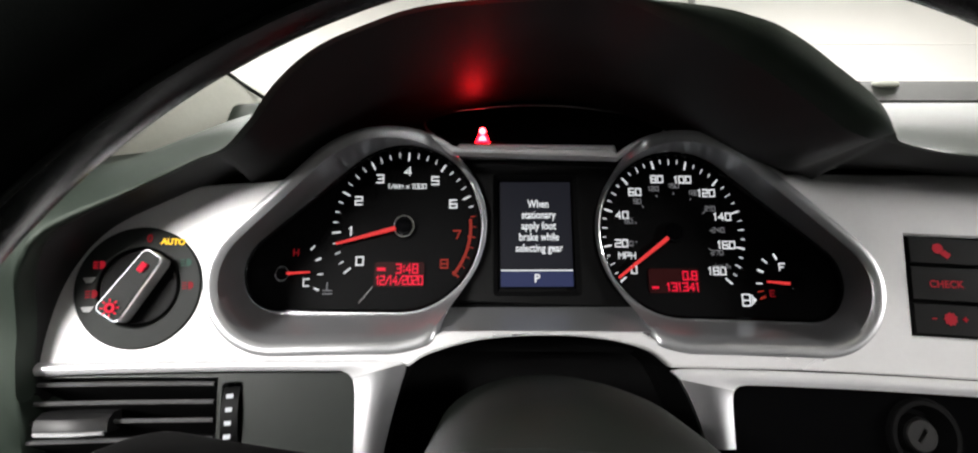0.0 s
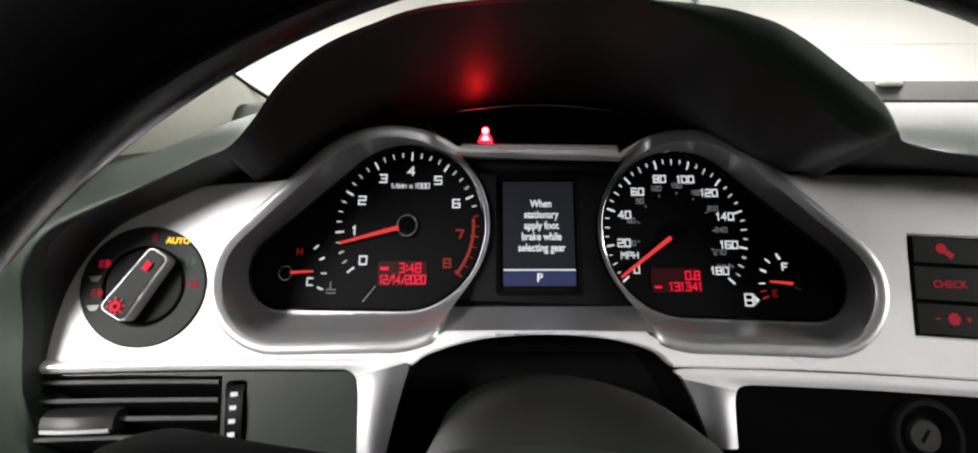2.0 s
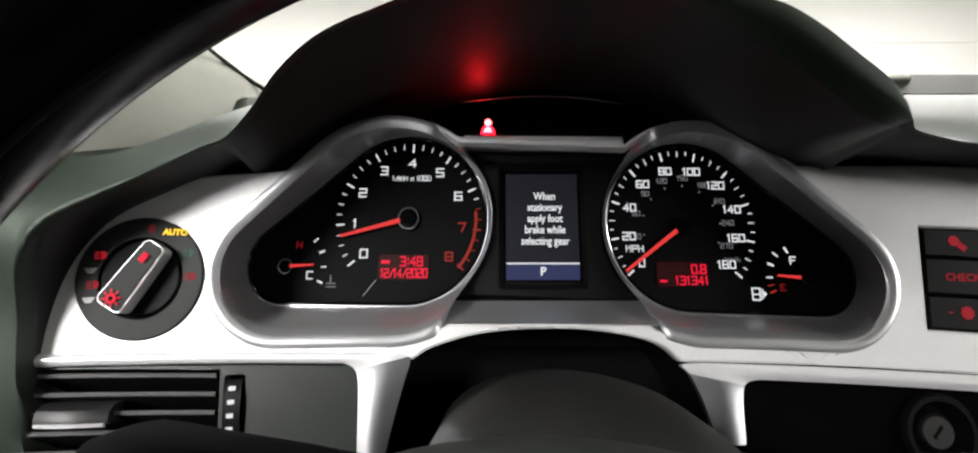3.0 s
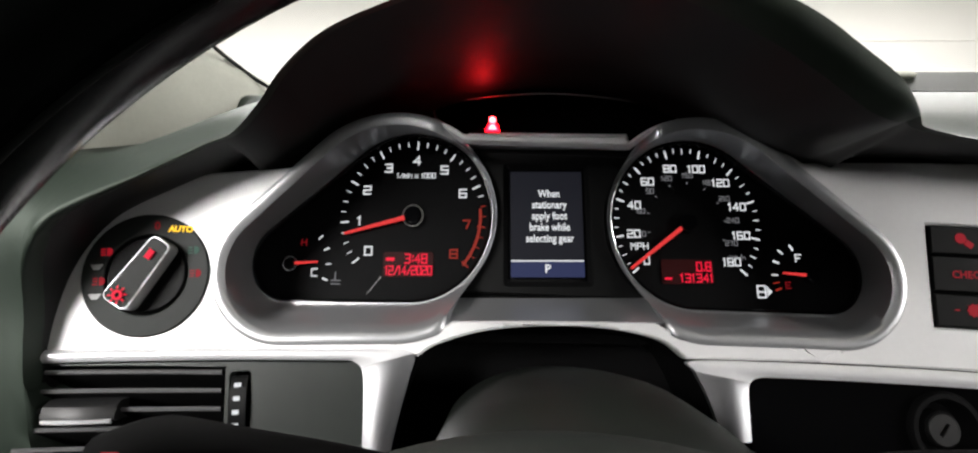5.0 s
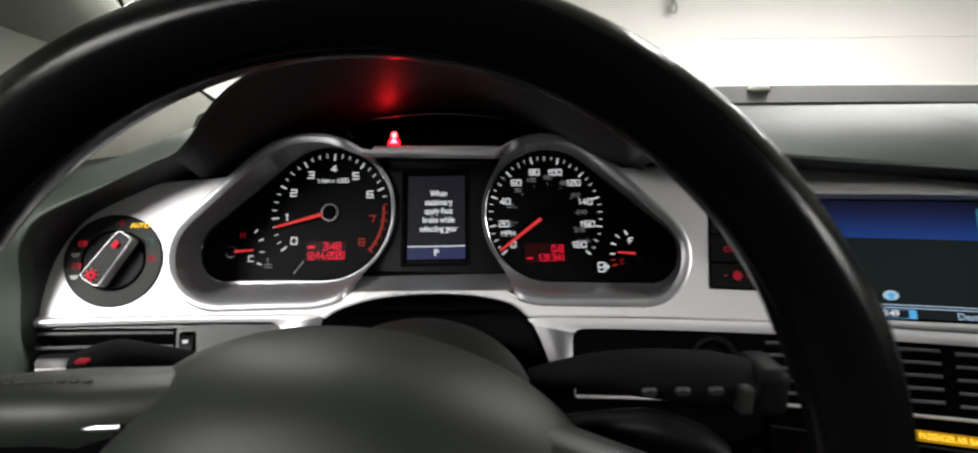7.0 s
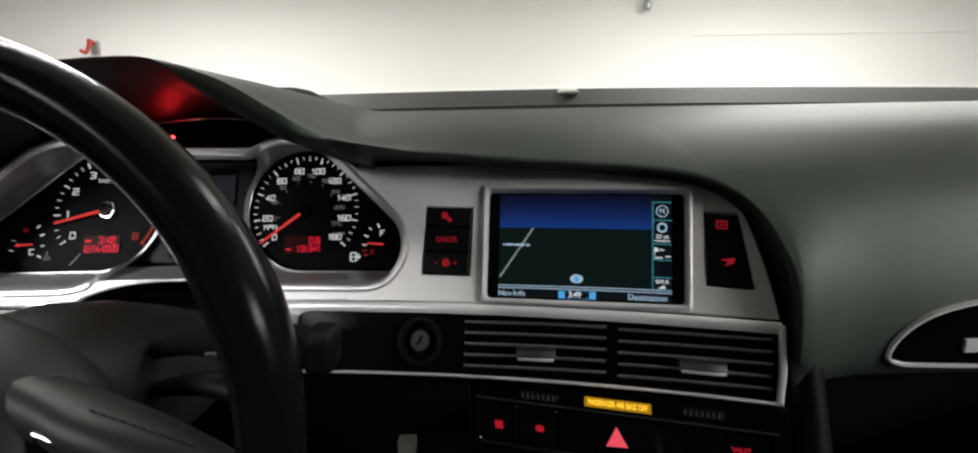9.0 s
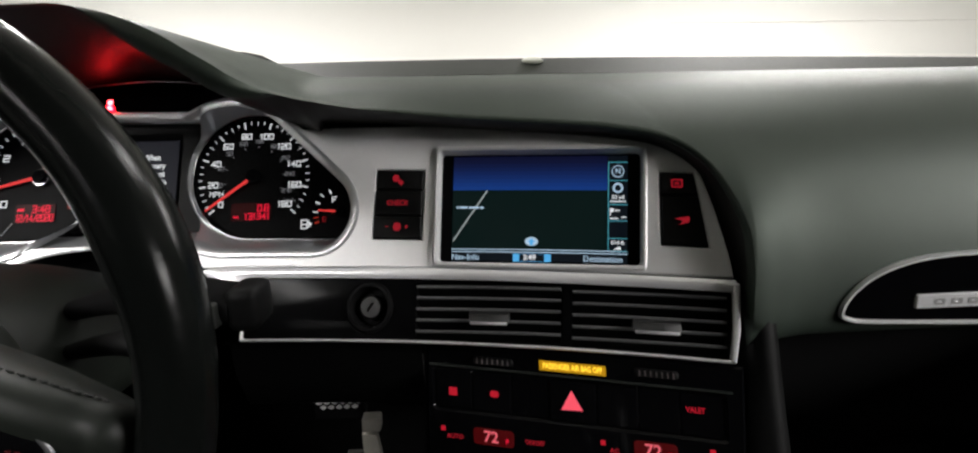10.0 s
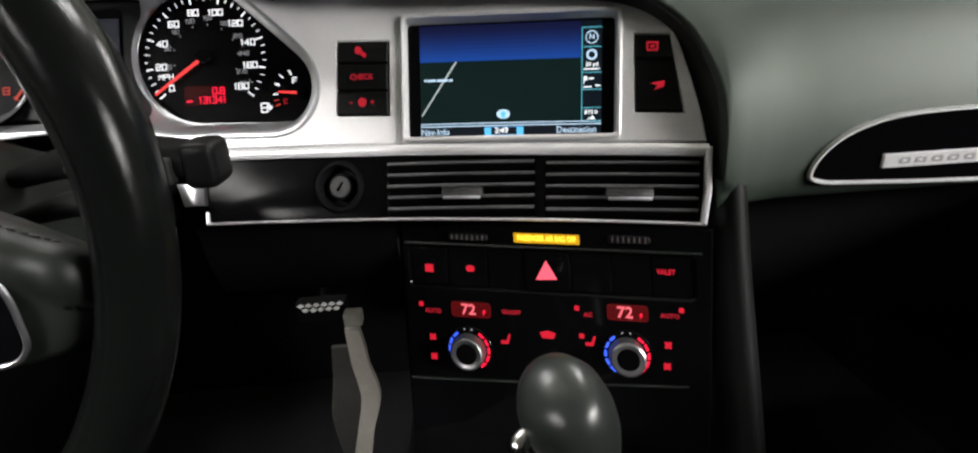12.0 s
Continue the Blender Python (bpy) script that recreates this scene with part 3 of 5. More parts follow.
def bright_strip(name, low, high, parent, mat=BRIGHT, proud=0.005):
    """A rounded strip between two lines on the dashboard front."""
    rings = []
    for (u0, z0), (u1, z1) in zip(low, high):
        rings.append([fascia(u0, z0, -0.004), fascia(u0, z0, 0.4 * proud), fascia(0.75 * u0 + 0.25 * u1, 0.75 * z0 + 0.25 * z1, 0.85 * proud), fascia(0.5 * (u0 + u1), 0.5 * (z0 + z1), proud),
                      fascia(0.25 * u0 + 0.75 * u1, 0.25 * z0 + 0.75 * z1, 0.85 * proud), fascia(u1, z1, 0.4 * proud), fascia(u1, z1, -0.004)])
    return part(name, loft(rings, False), mat, parent, "", 50)


def bent_strip(pairs, proud, bend):
    """bend: how many pairs in the strip turns down (negative: where it levels out)."""
    low, high = (smooth_path([p[k] for p in pairs], 5) for k in (0, 1))
    # one strip, two metals: the darker one paints shade beside the column
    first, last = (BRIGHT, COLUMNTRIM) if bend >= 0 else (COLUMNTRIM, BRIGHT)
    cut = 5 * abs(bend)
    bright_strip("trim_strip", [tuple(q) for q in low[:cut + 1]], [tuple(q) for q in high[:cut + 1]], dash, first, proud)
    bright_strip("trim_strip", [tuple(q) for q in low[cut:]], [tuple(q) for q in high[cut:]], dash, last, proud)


# strips under the front panel, which bend down beside the steering column
arch_l = smooth_path([(-0.088, 0.9035), (-0.095, 0.888), (-0.101, 0.868), (-0.105, 0.852), (-0.107, 0.843)], 5)
arch_r = smooth_path([(0.077, 0.8995), (0.085, 0.884), (0.090, 0.871), (0.0925, 0.864), (0.094, 0.858)], 5)
bent_strip([((u, 0.9043 - 0.055 * (u + 0.136)), (u, 0.9103 - 0.058 * (u + 0.136))) for u in np.linspace(-0.313, -0.136, 8)] +
           [((-0.1270, 0.9036), (-0.108, 0.9092)), ((-0.1215, 0.9000), (-0.0905, 0.9062)), ((-0.1197, 0.8925), (-0.0925, 0.8950)), ((-0.1198, 0.880), (-0.0973, 0.8800)), ((-0.1202, 0.862), (-0.1025, 0.8620)), ((-0.1205, 0.843), (-0.107, 0.843))], 0.0035, 9)
bent_strip([((0.1105, 0.858), (0.094, 0.858)), ((0.1105, 0.872), (0.0898, 0.872)), ((0.1108, 0.8820), (0.0855, 0.8835)), ((0.1125, 0.8888), (0.0800, 0.8945)), ((0.118, 0.8916), (0.0790, 0.9000))] +
           [((u, 0.8925 - 0.013 * (u - 0.08)), (u, 0.9005 - 0.011 * (u - 0.08))) for u in np.linspace(0.130, 0.517, 16)], 0.0035, -3)
# dark lining of the column opening
gap = [tuple(q) for q in arch_l][::-1] + [tuple(q) for q in arch_top][::-1] + [tuple(q) for q in arch_r]
part("column_opening", loft([[fascia(u, z, d) for u, z in gap] for d in (-0.004, -0.02, -0.09)], False), MATTE, dash)

# lower left and lower right panels
part("lower_left_panel", plate([(-0.303, 0.845), (-0.1200, 0.845), (-0.1205, 0.9025), (-0.303, 0.9132)], [[(-0.302, 0.853), (-0.1985, 0.8475), (-0.1985, 0.9040), (-0.302, 0.9118)], rrect(-0.1955, 0.8660, -0.1845, 0.9010, 0.002)], -0.012, -0.003, fascia, 0.012, 0.0006), PANELGREY, dash)
part("lower_right_panel", plate([(0.1115, 0.8455), (0.514, 0.8395), (0.516, 0.8865), (0.1115, 0.8915)], [rrect(0.2615, 0.8425, 0.3855, 0.8865, 0.002), rrect(0.3930, 0.8405, 0.5120, 0.8850, 0.002), circle(0.222, 0.868, 0.0195, 36)], -0.012, -0.003, fascia, 0.012, 0.0006), PIANO, dash, "gloss black lower dashboard panel")
us = np.linspace(0.112, 0.516, 40)
bright_strip("lower_trim_line", [(u, 0.8425 - 0.0145 * (u - 0.112)) for u in us], [(u, 0.8448 - 0.0145 * (u - 0.112)) for u in us], dash, BRIGHT, 0.003)
part("trim_end", plate([(0.5125, 0.838), (0.5165, 0.8370), (0.5195, 0.860), (0.5195, 0.8935), (0.5145, 0.8935), (0.5150, 0.862)], (), -0.006, 0.004, fascia, 0.0, 0.0012), BRIGHT, dash)
part("trim_end", plate([(0.1108, 0.8432), (0.1120, 0.8432), (0.1118, 0.853), (0.1112, 0.853)], (), -0.006, 0.002, fascia, 0.0, 0.0004), BRIGHT, dash)


def under_panel(x0, x1, z1, name):
    rings = []
    for x in np.linspace(x0, x1, 12):
        p = fascia(x, z1, -0.004)
        rings.append([p, Vector((x, p.y + 0.008, z1 - 0.010)), Vector((x, p.y + 0.012, z1 - 0.04)), Vector((x, p.y + 0.03, z1 - 0.080)), Vector((x, p.y + 0.08, z1 - 0.095)), Vector((x, p.y + 0.45, z1 - 0.095))])
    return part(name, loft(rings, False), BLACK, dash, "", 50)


under_panel(-0.40, -0.10, 0.846, "knee_panel")
under_panel(0.095, 0.262, 0.843, "knee_panel")
# side flank of the pad beside the centre stack, its shade painted in as black
rings = []
for k in range(30):
    f = k / 29
    z = 0.905 - 0.46 * f
    yf = float(np.interp(z, [0.45, 0.63, 0.70, 0.76, 0.80, 0.84, 0.87, 0.905], [0.058, 0.104, 0.132, 0.155, 0.170, 0.183, 0.192, 0.206]))
    x0, x1 = 0.5155 + 0.003 * f, 0.546 + 0.004 * math.sin(math.pi * f)
    rings.append([Vector((x0, yf + 0.12, z)), Vector((x0, yf + 0.020, z)), Vector((x0 + 0.003, yf + 0.009, z)), Vector((x0 + 0.009, yf + 0.002, z)), Vector((0.5 * (x0 + x1), yf, z)), Vector((x1 - 0.007, yf + 0.004, z)), Vector((x1 - 0.002, yf + 0.014, z)), Vector((x1, yf + 0.030, z)), Vector((x1 + 0.002, yf + 0.16, z))])
part("shaded_stack_flank", loft(rings, False), BLACK, dash, "", 60)
rings = []
for x in np.linspace(0.52, 1.2, 14):
    rings.append([Vector((x, 0.275, 0.8395)), Vector((x, 0.285, 0.80)), Vector((x, 0.305, 0.70)), Vector((x, 0.36, 0.62)), Vector((x, 0.7, 0.56))])
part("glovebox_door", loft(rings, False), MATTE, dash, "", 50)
seal = [Vector((x, windscreen_base(x)[0] - 0.004, windscreen_base(x)[1] - 0.0075)) for x in np.linspace(-0.20, 1.12, 60)]
part("windscreen_seal", sweep(seal, 0.0032, 8), RUBBER, dash, "black rubber windscreen seal", 60)
DEFROST = material("defroster_plastic", (0.020, 0.023, 0.019), 0.58, vary=0.1, scale=90, bump=0.2, bump_scale=1500, spec=0.45)
vent_rows = []
for x in np.linspace(-0.20, 1.13, 60):
    yb, zb = windscreen_base(x)
    vent_rows.append([Vector((x, yb - 0.002, zb - 0.0085)), Vector((x, yb - 0.003, zb - 0.0045)), Vector((x, yb - 0.011, zb - 0.006)), Vector((x, yb - 0.034, zb - 0.0258)), Vector((x, yb - 0.0375, zb - 0.0270)), Vector((x, yb - 0.0375, zb - 0.0325))])
part("defroster_strip", loft(vent_rows, False), DEFROST, dash, "dark grey strip along the foot of the glass", 50)
# sensor at the foot of the windscreen
part("light_sensor", egg((0.405, 0.576, 1.0945), (0.015, 0.011, 0.0050)), PILLAR, dash, "small rounded grey sensor")

# passenger side trim with metal edge
def passenger(x, z, d=0.0):
    return Vector((x, 0.2085 - d, z))


trim = thing("dashboard_inlay", "gloss dark wood inlay in a satin metal frame", "trim")
nose = smooth_path([(1.10, 0.912), (0.80, 0.914), (0.72, 0.9138), (0.676, 0.9118), (0.648, 0.9072), (0.623, 0.8975), (0.606, 0.8830), (0.5985, 0.868), (0.605, 0.8590), (0.64, 0.8552), (0.80, 0.8495), (1.10, 0.848)], 6)
inner = smooth_path([(1.10, 0.909), (0.80, 0.911), (0.72, 0.9108), (0.677, 0.9088), (0.650, 0.9044), (0.626, 0.8950), (0.6095, 0.8818), (0.6025, 0.868), (0.608, 0.8622), (0.64, 0.8586), (0.80, 0.8528), (1.10, 0.8512)], 6)
part("metal_frame", loft([[passenger(q.x, q.y, 0.0) for q in nose], [passenger(q.x * 0.8 + w.x * 0.2, q.y * 0.8 + w.y * 0.2, 0.005) for q, w in zip(nose, inner)], [passenger(q.x * 0.3 + w.x * 0.7, q.y * 0.3 + w.y * 0.7, 0.005) for q, w in zip(nose, inner)], [passenger(w.x, w.y, 0.001) for w in inner]], False), BRIGHT, trim, "", 50)
part("inlay", plate([tuple(q) for q in inner], (), -0.002, 0.0022, passenger, 0.0, 0.0), GLOSS, trim)
part("badge", plate(rrect(0.661, 0.8675, 0.765, 0.8790, 0.0012), (), 0.0, 0.0045, passenger, 0.0, 0.0006), BRIGHT, trim, "plain metal badge plate")
for k in range(6):
    part("badge_mark", plate(rrect(0.675 + 0.0145 * k, 0.8705, 0.6845 + 0.0145 * k, 0.8760, 0.002), [rrect(0.6775 + 0.0145 * k, 0.8722, 0.6820 + 0.0145 * k, 0.8743, 0.0008)], 0.004, 0.0050, passenger, 0.0, 0.0), METALGREY, trim)

# ---- instrument cluster ----
gauges = thing("instrument_cluster", "black instrument cluster with two teardrop dials and a colour display, lit", "instrument cluster")
TACH, SPEED = (-0.1005, 0.975), (0.0985, 0.9700)
part("back_plate", plate([(-0.225, 0.895), (0.225, 0.890), (0.225, 1.02), (0.12, 1.060), (0.06, 1.078), (-0.06, 1.078), (-0.12, 1.062), (-0.225, 1.02)], (), -0.010, -0.006, cluster, 0.0, 0.0), MATTE, gauges)
IN_L = ((-0.1005, 0.9748), 0.0575, (-0.1860, 0.9445), 0.0265)
IN_R = ((0.1000, 0.9700), 0.0573, (0.1900, 0.9368), 0.0270)
for s, (c1, r1, c2, r2) in ((-1, IN_L), (1, IN_R)):
    args = (L1, BIG, L2, SL) if s < 0 else (R1, BIG, R2, SR)
    ring_in = hull(c1, r1, c2, r2, 120)
    near_in = hull(c1, r1, c2, r2, 120, 0.0035)
    deep = [cluster(*q, 0.004) for q in ring_in]
    rings = []
    for grow, d in ((0.0035, -0.001), (0.0035, 0.0004), (0.0022, 0.0011), (-0.0008, 0.0010), (-0.004, -0.0006)):
        row = []
        for q, w in zip(hull(*args, 120, grow), near_in):
            inner = min(1.0, max(0.0, ((q[0] + 0.075) if s < 0 else (0.069 - q[0])) / 0.030))
            inner = inner * inner * (3 - 2 * inner)
            row.append(fascia(*q, d).lerp(cluster(*w, 0.008 + d), inner))
        rings.append(row)
    last = rings[-1]
    for k in range(1, 6):
        f = k / 5
        rings.append([a + (b - a) * f ** 0.85 + Vector((0, 0.003 * math.sin(math.pi * f), 0)) for a, b in zip(last, deep)])
    part("dial_surround", loft(rings), BEZEL, gauges, "brushed silver flared dial surround", 60)
    inner_tube = [[cluster(*q, d) for q in hull(c1, r1 + g, c2, r2 + g, 120)] for g, d in ((0.0, 0.0045), (-0.0012, 0.0055), (-0.0022, 0.0045), (-0.0026, -0.001))]
    part("glass_ring", loft(inner_tube), GLOSS, gauges, "thin gloss dark ring", 60)
    part("ring_edge", loft([[cluster(*q, d) for q in hull(c1, r1 + g, c2, r2 + g, 120)] for g, d in ((0.0010, 0.0046), (0.0006, 0.0058), (-0.0002, 0.0060), (-0.0006, 0.0052))]), CHROME, gauges, "thin bright metal edge", 60)
    part("dial_face", plate(hull(c1, r1 - 0.001, c2, r2 - 0.001, 120), (), -0.004, -0.001, cluster, 0.0, 0.0), DIAL, gauges)


def polar(c, r, a):
    return c[0] + r * math.cos(radians(a)), c[1] + r * math.sin(radians(a))


def tick(c, r0, r1, a, w, mat, name="tick_mark"):
    flat(name, bar(*polar(c, r0, a), *polar(c, r1, a), w), cluster, 0.0003, mat, gauges)


REDMARK = lit("red_scale", (0.9, 0.08, 0.05), 0.30)
for k in range(33):
    a = 216.5 - 32.1 * k / 4
    major = k % 4 == 0
    mat = WHITE if k < 26 else REDMARK
    tick(TACH, 0.0470 if major else 0.0493, 0.0530, a, 0.0011 if major else 0.0006, mat)
flat("red_band", circle(*TACH, 0.0500, 16, 216.5 - 32.1 * 6.55, 216.5 - 32.1 * 8.05) + circle(*TACH, 0.0480, 16, 216.5 - 32.1 * 6.55, 216.5 - 32.1 * 8.05)[::-1], cluster, 0.0002, REDMARK, gauges)
for k in range(9):
    x, z = polar(TACH, 0.0392, 216.5 - 32.1 * k)
    numerals("numeral", str(k), 0.0054, x, z, cluster, 0.0004, WHITE if k < 7 else REDMARK, gauges, 0.20, 0.92)
numerals("lettering", "1/min x 1000", 0.0032, -0.0995, 1.0035, cluster, 0.0004, WHITE, gauges, 0.19, 0.68)
for k in range(37):
    a = 218.7 - 7.205 * k
    major = k % 4 == 0
    tick(SPEED, 0.0470 if major else (0.0488 if k % 2 == 0 else 0.0500), 0.0530, a, 0.0011 if major else 0.0006, WHITE)
for k in range(10):
    x, z = polar(SPEED, 0.0395, 218.7 - 28.82 * k)
    numerals("numeral", str(20 * k), 0.0047, x, z, cluster, 0.0004, WHITE, gauges, 0.20, 0.78)
for k in range(1, 10):
    x, z = polar(SPEED, 0.0338, 218.7 - 1.441 * 18.64 * k)
    numerals("small_numeral", str(30 * k), 0.0031, x, z, cluster, 0.0004, WHITEDIM, gauges, 0.19, 0.72)
    tick(SPEED, 0.0275, 0.0290, 218.7 - 1.441 * 18.64 * k, 0.0007, WHITEDIM, "small_tick")
numerals("lettering", "MPH", 0.0040, 0.0632, 0.9548, cluster, 0.0004, WHITE, gauges, 0.19, 0.80)
numerals("lettering", "km/h", 0.0030, 0.1330, 0.9475, cluster, 0.0004, WHITEDIM, gauges, 0.19, 0.7)


def needle(c, r0, r1, a, w):
    p0, p1 = polar(c, r0, a), polar(c, r1, a)
    s = Vector((-math.sin(radians(a)), math.cos(radians(a))))
    bm = loft([[cluster(q[0] + k * v * s.x, q[1] + k * v * s.y, d) for k, d in ((-1, 0.0035), (-0.6, 0.0048), (0.6, 0.0048), (1, 0.0035))] for q, v in ((p0, w), (p1, w * 0.55))], False)
    return part("needle", bm, NEEDLE, gauges, "red lit pointer")


needle(TACH, 0.006, 0.0500, 194.0, 0.0016)
needle(SPEED, 0.0, 0.0530, 215.2, 0.0016)
TEMP, FUEL = (-0.1865, 0.943), (0.1830, 0.935)
needle(TEMP, 0.0, 0.0205, 3.0, 0.0011)
needle(FUEL, 0.003, 0.0215, 175.0, 0.0011)


def hub(c, r, name="hub"):
    part(name, plate(circle(*c, r, 28), (), 0.0, 0.0058, cluster, 0.0, 0.0012), GLOSS, gauges)
    part("hub_ring", loft([[cluster(*polar(c, r * q, 12.0 * k), d) for k in range(30)] for q, d in ((1.0, 0.001), (1.1, 0.0030), (1.22, 0.0030), (1.3, 0.001))]), CHROME, gauges)


hub(TACH, 0.0062)
part("hub", plate(circle(*SPEED, 0.0066, 28), (), 0.0, 0.0058, cluster, 0.0, 0.0012), GLOSS, gauges)
hub(TEMP, 0.0040)
part("hub", plate(circle(*FUEL, 0.0050, 28), (), 0.0, 0.0058, cluster, 0.0, 0.0012), GLOSS, gauges)
for a, w in ((42, 0.0009), (22, 0.0013), (0, 0.0008), (-22, 0.0013)):
    tick(TEMP, 0.0245, 0.0285, a, w, WHITE, "tick_mark")
for a, w, m in ((120, 0.0013, WHITE), (140, 0.0009, WHITE), (158, 0.0013, WHITE), (178, 0.0009, WHITE), (190, 0.0008, REDMARK), (200, 0.0013, REDMARK)):
    tick(FUEL, 0.0225 if a > 130 else 0.0195, 0.0270 if a > 130 else 0.0240, a, w, m, "tick_mark")
numerals("lettering", "C", 0.0046, -0.1695, 0.9375, cluster, 0.0004, WHITE, gauges, 0.20, 0.85)
numerals("lettering", "H", 0.0040, -0.1785, 0.9575, cluster, 0.0004, REDDIM, gauges, 0.20, 0.85)
numerals("lettering", "F", 0.0046, 0.1762, 0.9468, cluster, 0.0004, WHITE, gauges, 0.20, 0.85)
numerals("lettering", "E", 0.0038, 0.1668, 0.9292, cluster, 0.0004, REDDIM, gauges, 0.20, 0.85)
# fuel pump and coolant marks
PUMP = (0.1475, 0.9250)
flat("fuel_symbol", rrect(PUMP[0] - 0.0032, PUMP[1] - 0.0042, PUMP[0] + 0.0032, PUMP[1] + 0.0042, 0.0006), cluster, 0.0003, WHITE, gauges, holes=[rrect(PUMP[0] - 0.0023, PUMP[1] + 0.0003, PUMP[0] + 0.0023, PUMP[1] + 0.0033, 0.0003), rrect(PUMP[0] - 0.0023, PUMP[1] - 0.0033, PUMP[0] + 0.0023, PUMP[1] - 0.0006, 0.0003)])
flat("fuel_symbol", bar(PUMP[0] + 0.0043, PUMP[1] - 0.0030, PUMP[0] + 0.0043, PUMP[1] + 0.0034, 0.0007), cluster, 0.0003, WHITE, gauges)
flat("fuel_arrow", [(PUMP[0] + 0.0052, PUMP[1] - 0.0022), (PUMP[0] + 0.0074, PUMP[1]), (PUMP[0] + 0.0052, PUMP[1] + 0.0022)], cluster, 0.0003, WHITE, gauges)
for dz in (0.0, -0.0022):
    flat("coolant_symbol", bar(-0.1575, 0.9322 + dz, -0.1505, 0.9322 + dz, 0.0008), cluster, 0.0003, WHITEDIM, gauges)
flat("coolant_symbol", bar(-0.1545, 0.9322, -0.1545, 0.9378, 0.0009), cluster, 0.0003, WHITEDIM, gauges)
# red displays in the dials
REDLCD = rrect(-0.1210, 0.9345, -0.0850, 0.9510, 0.002)
flat("trip_display", REDLCD, cluster, 0.0002, LCDRED, gauges, "dark red lit display window")
numerals("display_number", "3:48", 0.0058, -0.0975, 0.9465, cluster, 0.0005, RED, gauges, 0.17, 0.60)
numerals("display_number", "12/14/2020", 0.0054, -0.1025, 0.9388, cluster, 0.0005, RED, gauges, 0.18, 0.50)
flat("display_mark", bar(-0.1190, 0.9462, -0.1130, 0.9462, 0.0022), cluster, 0.0004, RED, gauges)
flat("trip_display", rrect(0.0780, 0.9300, 0.1150, 0.9460, 0.002), cluster, 0.0002, LCDRED, gauges)
numerals("display_number", "0.8", 0.0054, 0.1080, 0.9412, cluster, 0.0005, RED, gauges, 0.17, 0.62)
numerals("display_number", "131341", 0.0050, 0.1025, 0.9338, cluster, 0.0005, RED, gauges, 0.18, 0.70)
flat("display_mark", bar(0.0800, 0.9335, 0.0850, 0.9335, 0.0014), cluster, 0.0004, RED, gauges)
# thin scratches on the cover
flat("scratch", bar(-0.131, 0.9240, -0.122, 0.9345, 0.00025), cluster, 0.0003, GREYMARK, gauges)

# centre display in its recess
part("display_frame", plate(circle(*TACH, 0.0592, 16, -58, 52) + circle(*SPEED, 0.0592, 16, 128, 238), [rrect(-0.034, 0.9290, 0.028, 1.0110, 0.002)], -0.004, 0.0015, cluster, 0.0, 0.001), BLACK, gauges)
part("display_recess", loft([[cluster(q[0], q[1], d) for q in rrect(-0.034 + i, 0.9290 + i, 0.028 - i, 1.0110 - i, 0.002)] for i, d in ((0, 0.0012), (0.0025, -0.003))]), MATTE, gauges)
flat("display", rrect(-0.0295, 0.9345, 0.0235, 1.0070, 0.0008), cluster, -0.002, LCDGROUND, gauges, "dim blue-grey colour display")
flat("display_footer", rrect(-0.0295, 0.9345, 0.0235, 0.9448, 0.0006), cluster, -0.0017, LCDFOOT, gauges)
flat("display_line", bar(-0.0293, 0.9453, 0.0233, 0.9453, 0.0009), cluster, -0.0014, WHITE, gauges)
words("display_text", "P", 0.0078, -0.0030, 0.9398, cluster, -0.0014, WHITE, gauges, 0.025, wide=1.1)
for k, text in enumerate(("When", "stationary", "apply foot", "brake while", "selecting gear")):
    words("display_text", text, 0.0074, -0.0010, 0.9910 - 0.0077 * k, cluster, -0.0014, WHITE, gauges, 0.022, wide=0.86)
# bars joining the dials and the dark warning pod above
part("upper_bar", plate([(-0.066, 1.0235), (0.058, 1.0225), (0.056, 1.0300), (-0.060, 1.0310)], (), -0.002, 0.012, cluster, 0.0, 0.002), BRIGHT, gauges)
a, b = max(loop, key=lambda q: q[0] - 2 * q[1]), right_low[0]
shelf = []
for f in np.linspace(0, 1, 12):
    front_edge = fascia(a[0] - 0.004 + (b[0] - a[0] + 0.010) * f, a[1] + (b[1] - a[1]) * f, -0.0006)
    back_edge = cluster(-0.078 + 0.152 * f, 0.9208, 0.0022)
    shelf.append([front_edge + Vector((0, 0.003, -0.003)), front_edge, front_edge.lerp(back_edge, 0.5) - Vector((0, 0, 0.001)), back_edge, back_edge - Vector((0, -0.004, 0.006))])
part("lower_shelf", loft(shelf, False), BEZEL, gauges, "", 30)
pod = smooth_path([(-0.0606, 1.0345), (0.066, 1.0335)], 2) + smooth_path([(0.089, 1.0385), (0.0961, 1.0430), (0.0937, 1.0489), (0.0616, 1.0570), (0.004, 1.0627), (-0.0539, 1.0593), (-0.084, 1.0531), (-0.0861, 1.0451), (-0.080, 1.0405)], 5)
part("warning_pod", plate([tuple(q) for q in pod], (), -0.006, 0.003, cluster, 0.0, 0.0008), GLOSS, gauges, "gloss black warning lamp strip")
part("pod_edge", sweep([cluster(q.x, q.y, 0.0040) for q in pod[4:]], 0.0007, 6), BEZEL, gauges)
